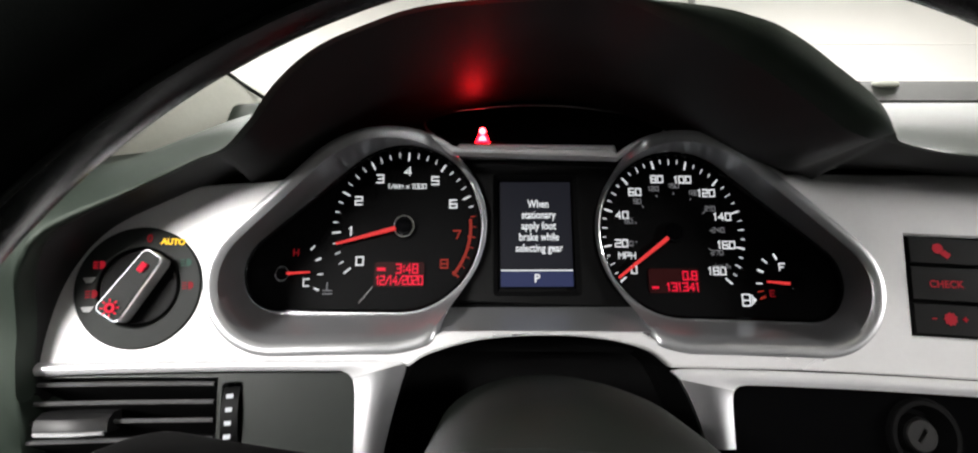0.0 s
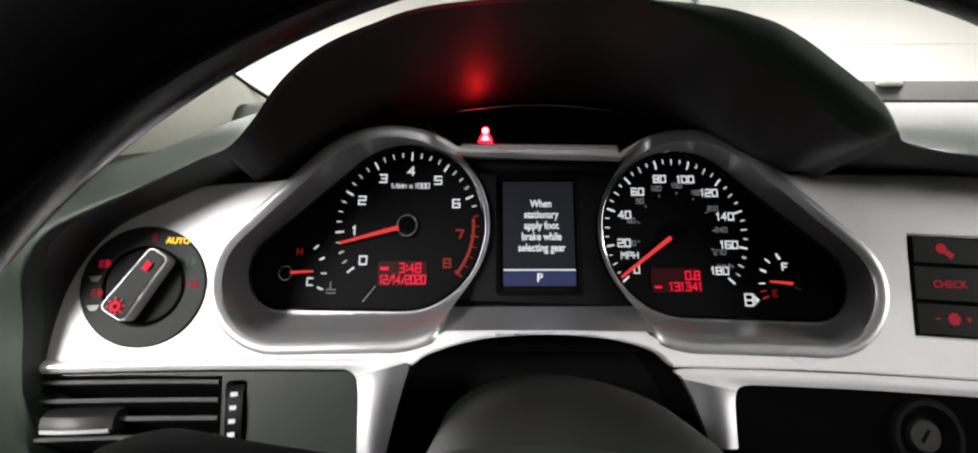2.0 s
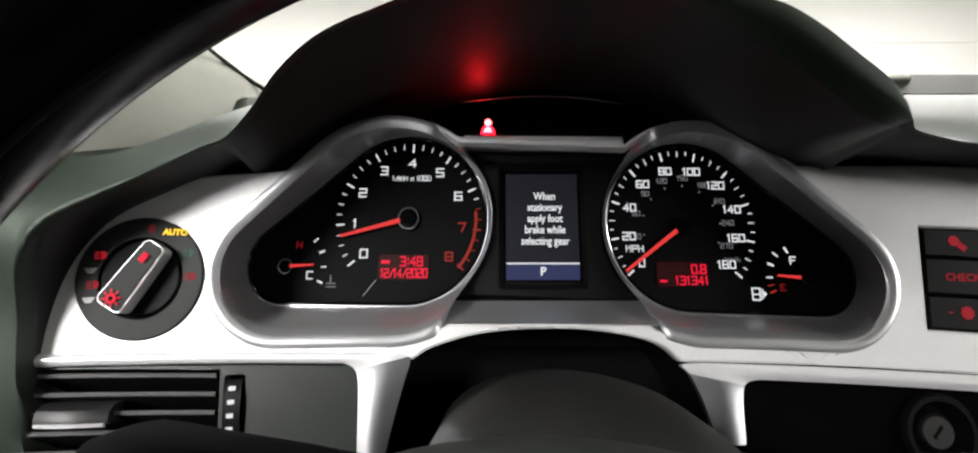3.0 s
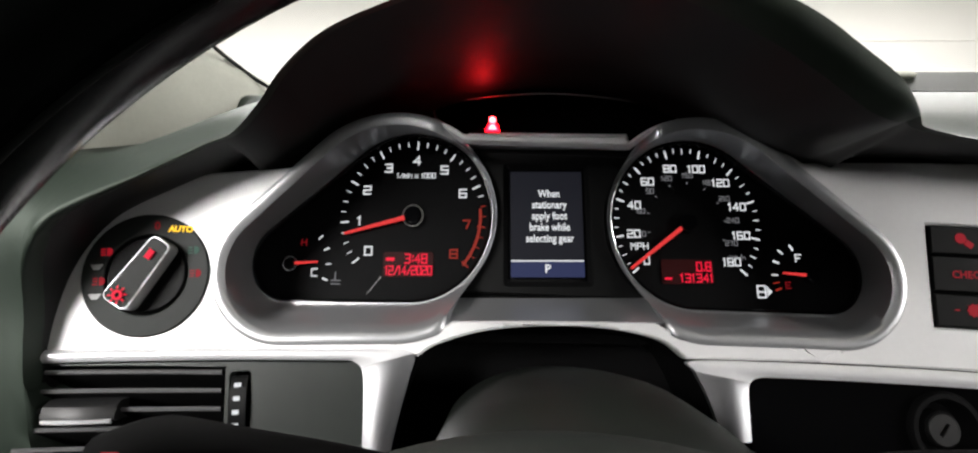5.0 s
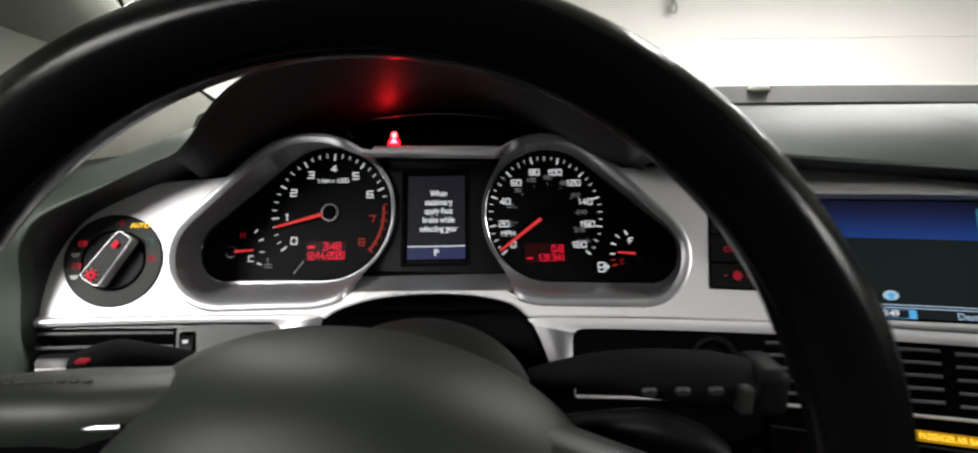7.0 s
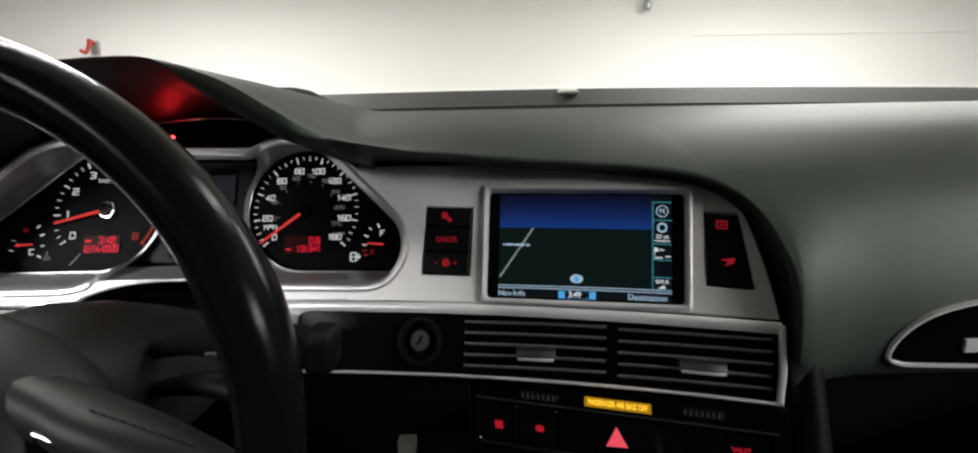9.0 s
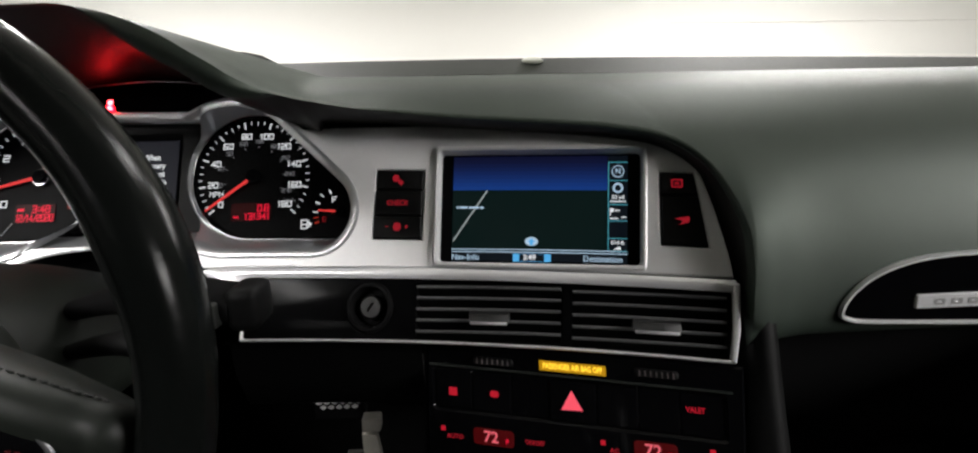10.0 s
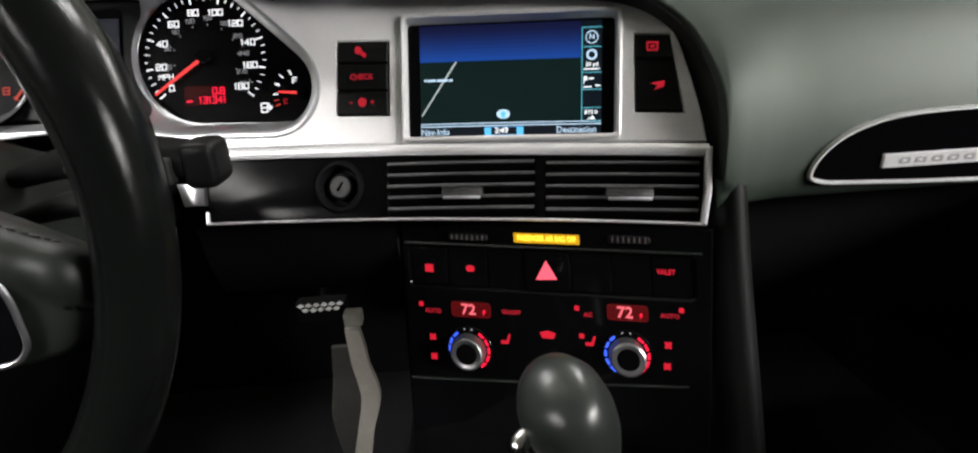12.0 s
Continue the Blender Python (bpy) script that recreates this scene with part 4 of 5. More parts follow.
# seat belt warning
flat("belt_lamp", circle(-0.0430, 1.0430, 0.0026, 14), cluster, 0.0036, REDCORE, gauges, "bright red seat belt warning lamp")
flat("belt_lamp", [(-0.0484, 1.0345), (-0.0376, 1.0345), (-0.0392, 1.0392), (-0.0415, 1.0408), (-0.0445, 1.0408), (-0.0468, 1.0392)], cluster, 0.0036, REDHOT, gauges)

flat("belt_lamp", [(-0.0462, 1.0358), (-0.0398, 1.0358), (-0.0410, 1.0386), (-0.0420, 1.0395), (-0.0440, 1.0395), (-0.0450, 1.0386)], cluster, 0.0041, REDCORE, gauges)

# ---- headlamp switch ----
switch = thing("headlamp_switch", "round black rotary headlamp switch with a chrome-edged grip", "light switch")
SW = (-0.2410, 0.955)
part("base_ring", plate(circle(*SW, 0.0330, 64), [circle(*SW, 0.0215, 48)], -0.006, 0.0015, fascia, 0.0, 0.0008), SWITCHMAT, switch)
part("knob_well", loft([[fascia(*polar(SW, r, 7.5 * k), d) for k in range(48)] for r, d in ((0.0215, 0.0012), (0.0205, -0.004), (0.0200, -0.006))], True), MATTE, switch)
part("knob_disc", plate(circle(*SW, 0.0205, 48), (), -0.008, 0.001, fascia, 0.0, 0.001), BLACK, switch)
wayv = Vector((math.cos(radians(54)), math.sin(radians(54))))
sidev = Vector((-wayv.y, wayv.x))


def grip(grow, d0, d1, edge):
    c = Vector(SW)
    r = 0.0035 + grow
    pts = []
    for along, across, a in ((0.0168, 0.0026, 0), (0.0168, -0.0026, -90), (-0.0158, -0.0040, 180), (-0.0158, 0.0040, 90)):
        q = c + along * wayv + across * sidev
        pts += [tuple(q + r * (math.cos(radians(a + 90 - 15 * k)) * wayv + math.sin(radians(a + 90 - 15 * k)) * sidev)) for k in range(7)]
    return plate(pts, (), d0, d1, fascia, 0.0, edge)


part("grip_edge", grip(0.0, 0.0, 0.0124, 0.0005), BRIGHT, switch, "chrome grip edge")
part("grip", grip(-0.0007, 0.010, 0.0130, 0.0004), RUBBER, switch, "matt dark grey grip")
c = Vector(SW)
flat("grip_mark", [tuple(q) for q in bar(*(c + 0.0085 * wayv), *(c + 0.0135 * wayv), 0.0030)], fascia, 0.0146, RED, switch)
flat("lamp_symbol", circle(*(c - 0.0140 * wayv), 0.0026, 16), fascia, 0.0146, RED, switch, holes=[circle(*(c - 0.0140 * wayv), 0.0013, 12)])
for k in range(8):
    p = c - 0.0140 * wayv
    flat("lamp_ray", bar(*polar(p, 0.0032, 45 * k), *polar(p, 0.0046, 45 * k), 0.0007), fascia, 0.0146, RED, switch)
words("off_mark", "0", 0.0060, -0.2365, 0.9812, fascia, 0.0018, REDDIM, switch, 0.02)
words("auto_mark", "AUTO", 0.0046, -0.2240, 0.9790, fascia, 0.0018, AMBER, switch, 0.05, turn=-4)


REDSOFT = lit("soft_red_symbol", (1.0, 0.03, 0.06), 0.3)


def lamp_icon(x, z, mat, flip=0.8):
    flat("lamp_icon", [tuple((x + flip * u, z + w)) for u, w in ((0, -0.0021), (0.0018, -0.0021), (0.0034, -0.0010), (0.0034, 0.0010), (0.0018, 0.0021), (0, 0.0021))], fascia, 0.0018, mat, switch)
    for k in (-1, 0, 1):
        flat("lamp_icon", bar(x - flip * 0.0010, z + 0.0015 * k, x - flip * 0.0040, z + 0.0015 * k, 0.0007), fascia, 0.0018, mat, switch)


lamp_icon(-0.2615, 0.9680, REDSOFT)
lamp_icon(-0.2645, 0.9525, REDSOFT)
lamp_icon(-0.2150, 0.9545, REDSOFT)
lamp_icon(-0.2165, 0.9672, GREENDIM)
for dz in (0.9605, 0.9450):
    flat("rocker_mark", [(-0.2695, dz + 0.001), (-0.2630, dz + 0.001), (-0.2648, dz - 0.0018), (-0.2678, dz - 0.0018)], fascia, 0.0018, GREYMARK, switch)


# ---- air vents ----
def vent(name, u0, u1, z0, z1, slats, tab, label, depth=0.034, slope=0.0):
    def laid(u, z, d=0.0):
        return fascia(u, z + slope * (u - u1), d)

    v = thing(name, label, "air vent", "dashboard air vents")
    part("duct", loft([[laid(q[0], q[1], d) for q in rrect(u0, z0, u1, z1, 0.0015)] for d in (-0.004, -depth, -depth)], True), MATTE, v)
    part("duct_back", plate(rrect(u0, z0, u1, z1, 0.001), (), -depth - 0.002, -depth + 0.001, laid, 0.02, 0.0), MATTE, v)
    h = (z1 - z0) / slats
    for k in range(slats):
        zc = z0 + h * (k + 0.5)
        prof = [(-0.0026, -0.0018), (-0.0014, -0.0008), (-0.0016, 0.0006), (-0.012, -0.0036), (-0.024, -0.0090), (-0.024, -0.0104), (-0.012, -0.0056)]
        rings = []
        for u in np.linspace(u0 + 0.0006, u1 - 0.0006, 8):
            rings.append([laid(u, zc + 0.30 * h + w, d) for d, w in prof])
        # black body paints the shade between slats, pale front piece the lit edge
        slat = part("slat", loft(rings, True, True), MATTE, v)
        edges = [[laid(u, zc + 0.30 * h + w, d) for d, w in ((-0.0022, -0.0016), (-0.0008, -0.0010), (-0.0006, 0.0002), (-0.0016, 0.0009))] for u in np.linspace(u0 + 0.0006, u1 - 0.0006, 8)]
        part("lit_slat_edge", loft(edges, True, True), SLAT, slat)
    t0, t1, zt = tab
    rings = []
    for u in np.linspace(t0, t1, 10):
        f = (u - t0) / (t1 - t0)
        b = 0.004 * math.sin(math.pi * f)
        rings.append([laid(u, zt + q, d + (b if d > 0 else 0)) for q, d in ((0.0062, -0.010), (0.0055, -0.001), (0.0030, 0.004), (-0.0010, 0.006), (-0.0034, 0.0055), (-0.0040, 0.003), (-0.0036, -0.010))])
    tabo = part("tab", loft(rings, True, True), TABMAT, v)
    rings = []
    for u in np.linspace(t0 + 0.0012, t1 - 0.0012, 10):
        f = (u - t0) / (t1 - t0)
        b = 0.004 * math.sin(math.pi * f)
        rings.append([laid(u, zt + q, d + b) for q, d in ((-0.0028, 0.0055), (-0.0031, 0.0074), (-0.0044, 0.0070), (-0.0052, 0.0048))])
    part("tab_edge", loft(rings, True, True), BRIGHT, tabo, "bright tab edge")
    return v


vent("air_vent", 0.2620, 0.3850, 0.8430, 0.8860, 5, (0.309, 0.342, 0.8605), "black slatted centre air vent with a bright-edged tab")
vent("air_vent", 0.3935, 0.5115, 0.8412, 0.8845, 5, (0.4415, 0.477, 0.8590), "black slatted centre air vent with a bright-edged tab")
left_vent = vent("air_vent", -0.3015, -0.1990, 0.8480, 0.9035, 6, (-0.2855, -0.2505, 0.8822), "black slatted side air vent with a bright-edged tab", slope=-0.075)
wheel_rings = []
for k in range(13):
    a = radians(-70 + 140 * k / 12)
    wheel_rings.append([fascia(u, 0.8835 + 0.0165 * math.sin(a), -0.006 + 0.0072 * math.cos(a)) for u in (-0.1945, -0.1940, -0.1860, -0.1855)])
part("thumbwheel", loft(wheel_rings, False), BLACK, left_vent)
for k in range(4):
    flat("wheel_mark", bar(-0.1918 - 0.0003 * k, 0.8945 - 0.0068 * k, -0.1884 - 0.0003 * k, 0.8945 - 0.0068 * k, 0.0022), fascia, 0.0017, WHITE, left_vent, thick=0.0015)

# ---- ignition lock ----
lock = thing("ignition_lock", "round black ignition lock with a metal key slot", "ignition lock")
IG = (0.222, 0.868)
part("surround", loft([[fascia(*polar(IG, r, 9 * k), d) for k in range(40)] for r, d in ((0.0200, -0.006), (0.0205, -0.001), (0.0190, 0.0015), (0.0165, 0.0015), (0.0150, -0.003), (0.0140, -0.012), (0.0100, -0.012), (0.0098, -0.004), (0.0085, -0.003))]), MATTE, lock)
part("cylinder", plate(circle(*IG, 0.0086, 30), [bar(IG[0] - 0.0022, IG[1] - 0.0030, IG[0] + 0.0022, IG[1] + 0.0030, 0.0016)], -0.010, -0.002, fascia, 0.0, 0.0005), KEYMETAL, lock, "worn metal key cylinder")
part("key_slot", plate(circle(*IG, 0.0080, 20), (), -0.009, -0.008, fascia, 0.0, 0.0), MATTE, lock)

# ---- navigation screen ----
nav = thing("navigation_screen", "lit navigation screen showing a dark map, in a silver frame", "screen")
SU0, SU1, SZ0, SZ1 = 0.277, 0.451, 0.901, 0.997
rings = []
for i, d in ((-0.0012, -0.004), (-0.0010, 0.0030), (0.0006, 0.0042), (0.0024, 0.0036), (0.0034, -0.009)):
    rings.append([fascia(q[0], q[1], d) for q in rrect(SU0 + i, SZ0 + i, SU1 - i, SZ1 - i, 0.0035, 5)])
part("frame", loft(rings), SILVER, nav, "raised silver frame", 40)
part("glass", plate(rrect(SU0 + 0.0028, SZ0 + 0.0028, SU1 - 0.0028, SZ1 - 0.0028, 0.001), (), -0.012, -0.0088, fascia, 0.01, 0.0), GLOSS, nav)
ND = -0.0082


def naved(name, outline, mat, lift=0, **more):
    return flat(name, outline, fascia, ND + 0.0003 * lift, mat, nav, step=0.02, **more)


AU0, AU1 = 0.2905, 0.4375
naved("map_land", rrect(AU0, 0.9125, 0.4215, 0.9635, 0.0003), NAVLAND)
for k in range(9):
    f = k / 8
    naved("map_sky", rrect(AU0, 0.9635 + 0.0285 * k / 9, 0.4215, 0.9635 + 0.0285 * (k + 1) / 9, 0.0001), lit("map_sky", (0.006 + 0.004 * (1 - f), 0.008 + 0.050 * (1 - f) ** 1.6, 0.035 + 0.27 * (1 - f) ** 1.5), 0.62))
naved("side_panel", rrect(0.4218, 0.9125, AU1, 0.9920, 0.0003), NAVBLACK)
naved("lower_bar", rrect(AU0, 0.9055, AU1, 0.9118, 0.0003), NAVBLACK)
for z in (0.9128, 0.9148):
    naved("bar_line", bar(AU0, z, AU1, z, 0.0007), NAVLINE, 1)
naved("panel_edge", bar(0.4222, 0.9150, 0.4222, 0.9865, 0.0007), NAVCYAN, 1)
for z in (0.9865, 0.9715, 0.9520, 0.9390, 0.9250, 0.9150):
    naved("panel_line", bar(0.4222, z, 0.4375, z, 0.0006), NAVCYAN, 1)
naved("road", bar(0.2915, 0.9215, 0.3205, 0.9632, 0.0012), NAVROAD, 1)
for u0, u1 in ((0.2940, 0.2955), (0.2965, 0.3035), (0.3045, 0.3135), (0.3145, 0.3175)):
    naved("road_name", bar(u0, 0.9490 - 0.01 * (u0 - 0.294), u1, 0.9490 - 0.01 * (u0 - 0.294), 0.0017), NAVLINE, 2)
naved("car_mark", [(0.3590 + 0.0055 * math.cos(radians(15 * k)), 0.9215 + 0.0036 * math.sin(radians(15 * k))) for k in range(24)], NAVLINE, 1)
naved("car_arrow", [(0.3590, 0.9240), (0.3625, 0.9210), (0.3605, 0.9210), (0.3605, 0.9185), (0.3575, 0.9185), (0.3575, 0.9210), (0.3555, 0.9210)], NAVCAR, 2)
words("screen_text", "Nav-Info", 0.0068, 0.3025, 0.9083, fascia, ND + 0.0006, NAVLINE, nav, 0.01)
words("screen_text", "Destination", 0.0068, 0.4180, 0.9083, fascia, ND + 0.0006, NAVLINE, nav, 0.01)
naved("clock_box", rrect(0.3435, 0.9052, 0.3755, 0.9115, 0.0006), NAVCAR, 1)
naved("clock_ground", rrect(0.3490, 0.9055, 0.3700, 0.9112, 0.0004), NAVBLACK, 2)
words("screen_text", "3:49", 0.0065, 0.3575, 0.9084, fascia, ND + 0.0012, WHITE, nav, 0.02)
naved("compass", circle(0.4298, 0.9790, 0.0050, 24), NAVLINE, 1, holes=[circle(0.4298, 0.9790, 0.0043, 24)])
words("screen_text", "N", 0.0058, 0.4298, 0.9790, fascia, ND + 0.0006, NAVLINE, nav, 0.02)
naved("zoom_ring", circle(0.4298, 0.9655, 0.0042, 24), NAVLINE, 1, holes=[circle(0.4298, 0.9655, 0.0026, 24)])
words("screen_text", "30 yd", 0.0046, 0.4298, 0.9578, fascia, ND + 0.0006, WHITE, nav, 0.02)
naved("scale_bar", bar(0.4235, 0.9545, 0.4362, 0.9545, 0.0009), WHITE, 1)
naved("flag", rrect(0.4235, 0.9458, 0.4265, 0.9490, 0.0002), WHITE, 1)
naved("flag", bar(0.4238, 0.9430, 0.4238, 0.9490, 0.0006), WHITE, 1)
for u0, u1, z in ((0.4275, 0.4315, 0.9472), (0.4235, 0.4300, 0.9408), (0.4325, 0.4365, 0.9418)):
    naved("dash_mark", bar(u0, z, u1, z, 0.0010), WHITE, 1)
words("screen_text", "810 ft", 0.0045, 0.4297, 0.9215, fascia, ND + 0.0006, WHITE, nav, 0.02)
naved("hill_mark", [(0.4262, 0.9162), (0.4330, 0.9162), (0.4310, 0.9190), (0.4295, 0.9178)], WHITE, 1)


# ---- switch banks ----
def bank(label, rows, icons):
    b = thing("switch_bank", label, "buttons", "dashboard switch banks")
    for shape in rows:
        part("button", plate(shape, (), -0.008, 0.0012, fascia, 0.0, 0.0010), BLACK, b)
    for name, outline in icons:
        flat(name, outline, fascia, 0.0016, REDDIM2, b)
    return b


REDDIM2 = lit("soft_red_backlight", (1.0, 0.03, 0.06), 0.27)
left_bank = bank("black three-button switch bank with dim red symbols",
                 [[(0.2245, 0.9630), (0.2655, 0.9620), (0.2662, 0.9783), (0.2250, 0.9793)], [(0.2234, 0.9418), (0.2650, 0.9408), (0.2655, 0.9612), (0.2241, 0.9622)], [(0.2228, 0.9226), (0.2652, 0.9216), (0.2650, 0.9400), (0.2232, 0.9410)]],
                 [("symbol", circle(0.2415, 0.9720, 0.0030, 14)), ("symbol", bar(0.2440, 0.9700, 0.2475, 0.9672, 0.0034)),
                  ("symbol", [polar((0.2438, 0.9318), 0.0040 if k % 2 else 0.0030, 20 * k) for k in range(18)]), ("symbol", bar(0.2335, 0.9318, 0.2360, 0.9318, 0.0008)), ("symbol", bar(0.2505, 0.9318, 0.2535, 0.9318, 0.0008)), ("symbol", bar(0.2520, 0.9303, 0.2520, 0.9333, 0.0008))])
words("lettering", "CHECK", 0.0058, 0.2438, 0.9512, fascia, 0.0016, REDDIM2, left_bank, 0.02)
right_bank = bank("black two-button switch bank with dim red symbols",
                  [[(0.4622, 0.9590), (0.4905, 0.9580), (0.4868, 0.9752), (0.4618, 0.9762)], [(0.4634, 0.9203), (0.4980, 0.9193), (0.4908, 0.9570), (0.4624, 0.9580)]],
                  [("symbol", bar(0.4705, 0.9700, 0.4785, 0.9700, 0.0011)), ("symbol", bar(0.4705, 0.9645, 0.4785, 0.9645, 0.0011)), ("symbol", bar(0.4708, 0.9645, 0.4708, 0.9700, 0.0011)), ("symbol", bar(0.4782, 0.9645, 0.4782, 0.9700, 0.0011)), ("symbol", bar(0.4728, 0.9672, 0.4762, 0.9672, 0.0016)), ("symbol", [(0.4730, 0.9400), (0.4840, 0.9418), (0.4835, 0.9375), (0.4760, 0.9350), (0.4790, 0.9385)])])

# ---- centre stack ----
REDMID = lit("mid_red_backlight", (1.0, 0.02, 0.05), 0.42)
RIDGE = material("worn_ridge", (0.12, 0.10, 0.10), 0.5, vary=0.1, scale=200)
climate = thing("climate_panel", "black centre stack with red-lit climate controls and two round dials", "control panel")
part("panel", plate([(0.2625, 0.640), (0.505, 0.650), (0.512, 0.834), (0.2655, 0.836)], [rrect(0.272, 0.7790, 0.497, 0.8120, 0.003)], -0.02, 0.0, stack, 0.0, 0.002), GLOSS, climate)
part("panel_side", loft([[stack(0.2630, z, d) for z in (0.836, 0.76, 0.70, 0.640)] for d in (-0.001, -0.03, -0.25)], False), BLACK, climate)
for x0, x1 in ((0.2727, 0.3040), (0.3047, 0.3370), (0.3377, 0.3670), (0.4045, 0.4350), (0.4357, 0.4650), (0.4657, 0.4963)):
    part("upper_button", plate(rrect(x0, 0.7797, x1, 0.8113, 0.0015), (), -0.012, -0.0015, stack, 0.0, 0.001), GLOSS, climate)
part("hazard_button", plate(rrect(0.3677, 0.7797, 0.4038, 0.8113, 0.0015), (), -0.012, -0.0005, stack, 0.0, 0.001), GLOSS, climate)
flat("hazard_triangle", [(0.3765, 0.7885), (0.3935, 0.7895), (0.3852, 0.8045)], stack, 0.0, lit("hazard_glow", (1.0, 0.10, 0.15), 0.95), climate, "glowing red warning triangle")
flat("airbag_lamp", rrect(0.3607, 0.8180, 0.4125, 0.8258, 0.0008), stack, 0.0005, lit("amber_lamp_ground", (0.9, 0.45, 0.01), 0.5), climate)
words("airbag_lettering", "PASSENGER AIR BAG OFF", 0.0062, 0.3866, 0.8219, stack, 0.0010, AMBER, climate, 0.035, wide=0.66)
part("upper_groove", plate(rrect(0.268, 0.8140, 0.503, 0.8155, 0.0003), (), -0.001, 0.0006, stack, 0.0, 0.0), PANELGREY, climate)
for x0, x1, z in ((0.3060, 0.3395, 0.8212), (0.4335, 0.4660, 0.8236)):
    part("thumbwheel", plate(rrect(x0, z - 0.0032, x1, z + 0.0032, 0.003), (), -0.002, 0.0025, stack, 0.0, 0.0015), BLACK, climate)
    for k in range(7):
        x = x0 + 0.004 + (x1 - x0 - 0.008) * k / 6
        flat("ridge", bar(x, z - 0.0022, x, z + 0.0022, 0.0008), stack, 0.003, RIDGE, climate)
flat("symbol", rrect(0.2845, 0.7905, 0.2915, 0.7970, 0.0006), stack, 0.0, REDMID, climate)
flat("symbol", rrect(0.3195, 0.7925, 0.3265, 0.7975, 0.0018), stack, 0.0, REDMID, climate)
words("lettering", "VALET", 0.0056, 0.4764, 0.7994, stack, 0.0, REDMID, climate, 0.03, wide=0.85)
for x, z in ((0.2788, 0.7632), (0.4077, 0.7675), (0.4866, 0.7705), (0.4104, 0.7450)):
    flat("indicator_lamp", rrect(x - 0.0019, z - 0.0019, x + 0.0019, z + 0.0019, 0.0005), stack, 0.0008, REDMID, climate)
words("lettering", "AUTO", 0.0050, 0.2890, 0.7578, stack, 0.0008, REDDIM2, climate, 0.03)
words("lettering", "ON/OFF", 0.0050, 0.3548, 0.7605, stack, 0.0008, REDDIM2, climate, 0.03, wide=0.85)
words("lettering", "AC", 0.0050, 0.4162, 0.7625, stack, 0.0008, REDDIM2, climate, 0.03)
words("lettering", "AUTO", 0.0050, 0.4780, 0.7655, stack, 0.0008, REDDIM2, climate, 0.03)
for x0, x1, z in ((0.3045, 0.3380, 0.7605), (0.4308, 0.4622, 0.7660)):
    part("display_window", plate(rrect(x0, z - 0.0065, x1, z + 0.0065, 0.003), (), -0.001, 0.0006, stack, 0.0, 0.0), lit("display_glow", (0.9, 0.01, 0.02), 0.05), climate)
    words("display_number", "72", 0.0125, 0.5 * (x0 + x1) - 0.002, z, stack, 0.0011, lit("display_digit", (1.0, 0.16, 0.2), 0.75), climate, 0.02)
    words("display_number", "F", 0.0055, x1 - 0.0055, z - 0.002, stack, 0.0011, RED, climate, 0.02)


def seat_icon(x, z):
    flat("seat_symbol", [(x - 0.0040, z - 0.0035), (x + 0.0022, z - 0.0035), (x + 0.0045, z + 0.0045), (x + 0.0028, z + 0.0048), (x + 0.0008, z - 0.0008), (x - 0.0040, z - 0.0010)], stack, 0.0008, REDMID, climate)


def fan_icon(x, z, r=0.0034):
    flat("fan_symbol", [polar((x, z), r if k % 3 else r * 0.55, 30 * k) for k in range(12)], stack, 0.0008, REDMID, climate)


seat_icon(0.3488, 0.7375), seat_icon(0.4170, 0.7410)
for x, z in ((0.2869, 0.7354), (0.2868, 0.7185), (0.4760, 0.7424), (0.4748, 0.7255), (0.3835, 0.7140)):
    fan_icon(x, z)
flat("defrost_symbol", [(0.3790, 0.7410), (0.3880, 0.7410), (0.3900, 0.7455), (0.3835, 0.7475), (0.3770, 0.7455)], stack, 0.0008, REDMID, climate)
for cx, cz in ((0.3178, 0.7266), (0.4448, 0.7325)):
    dial = part("dial_base", plate(circle(cx, cz, 0.0200, 40), (), -0.001, 0.0010, stack, 0.0, 0.0006), GLOSS, climate)
    for k in range(5):
        a = 122 + 24 * k
        flat("cold_mark", [polar((cx, cz), 0.0176, a), polar((cx, cz), 0.0176, a + 18), polar((cx, cz), 0.0156, a + 18), polar((cx, cz), 0.0156, a)], stack, 0.0016, BLUE, dial)
        a = 58 - 24 * k
        flat("hot_mark", [polar((cx, cz), 0.0176, a), polar((cx, cz), 0.0176, a - 18), polar((cx, cz), 0.0156, a - 18), polar((cx, cz), 0.0156, a)], stack, 0.0016, RED, dial)
    for a in (80, 100):
        flat("dial_dot", circle(*polar((cx, cz), 0.0178, a), 0.0008, 8), stack, 0.0016, WHITEDIM, dial)
    ridge = []
    for r, d in ((0.0142, 0.001), (0.0140, 0.011), (0.0134, 0.0135), (0.0118, 0.0147), (0.0086, 0.0138)):
        ridge.append([stack(*polar((cx, cz), r - (0.0004 if (k % 2 and d < 0.012) else 0), 5 * k), d) for k in range(72)])
    part("knob", loft(ridge), KNOBMETAL, climate, "ribbed metal knob")
    part("knob_cap", plate(circle(cx, cz, 0.0088, 36), (), 0.010, 0.0137, stack, 0.0, 0.0006), GLOSS, climate)
part("lower_edge", sweep([stack(0.266, 0.6985, 0.0012), stack(0.375, 0.7035, 0.0012), stack(0.490, 0.7105, 0.0012)], 0.0010, 8), PANELGREY, climate)

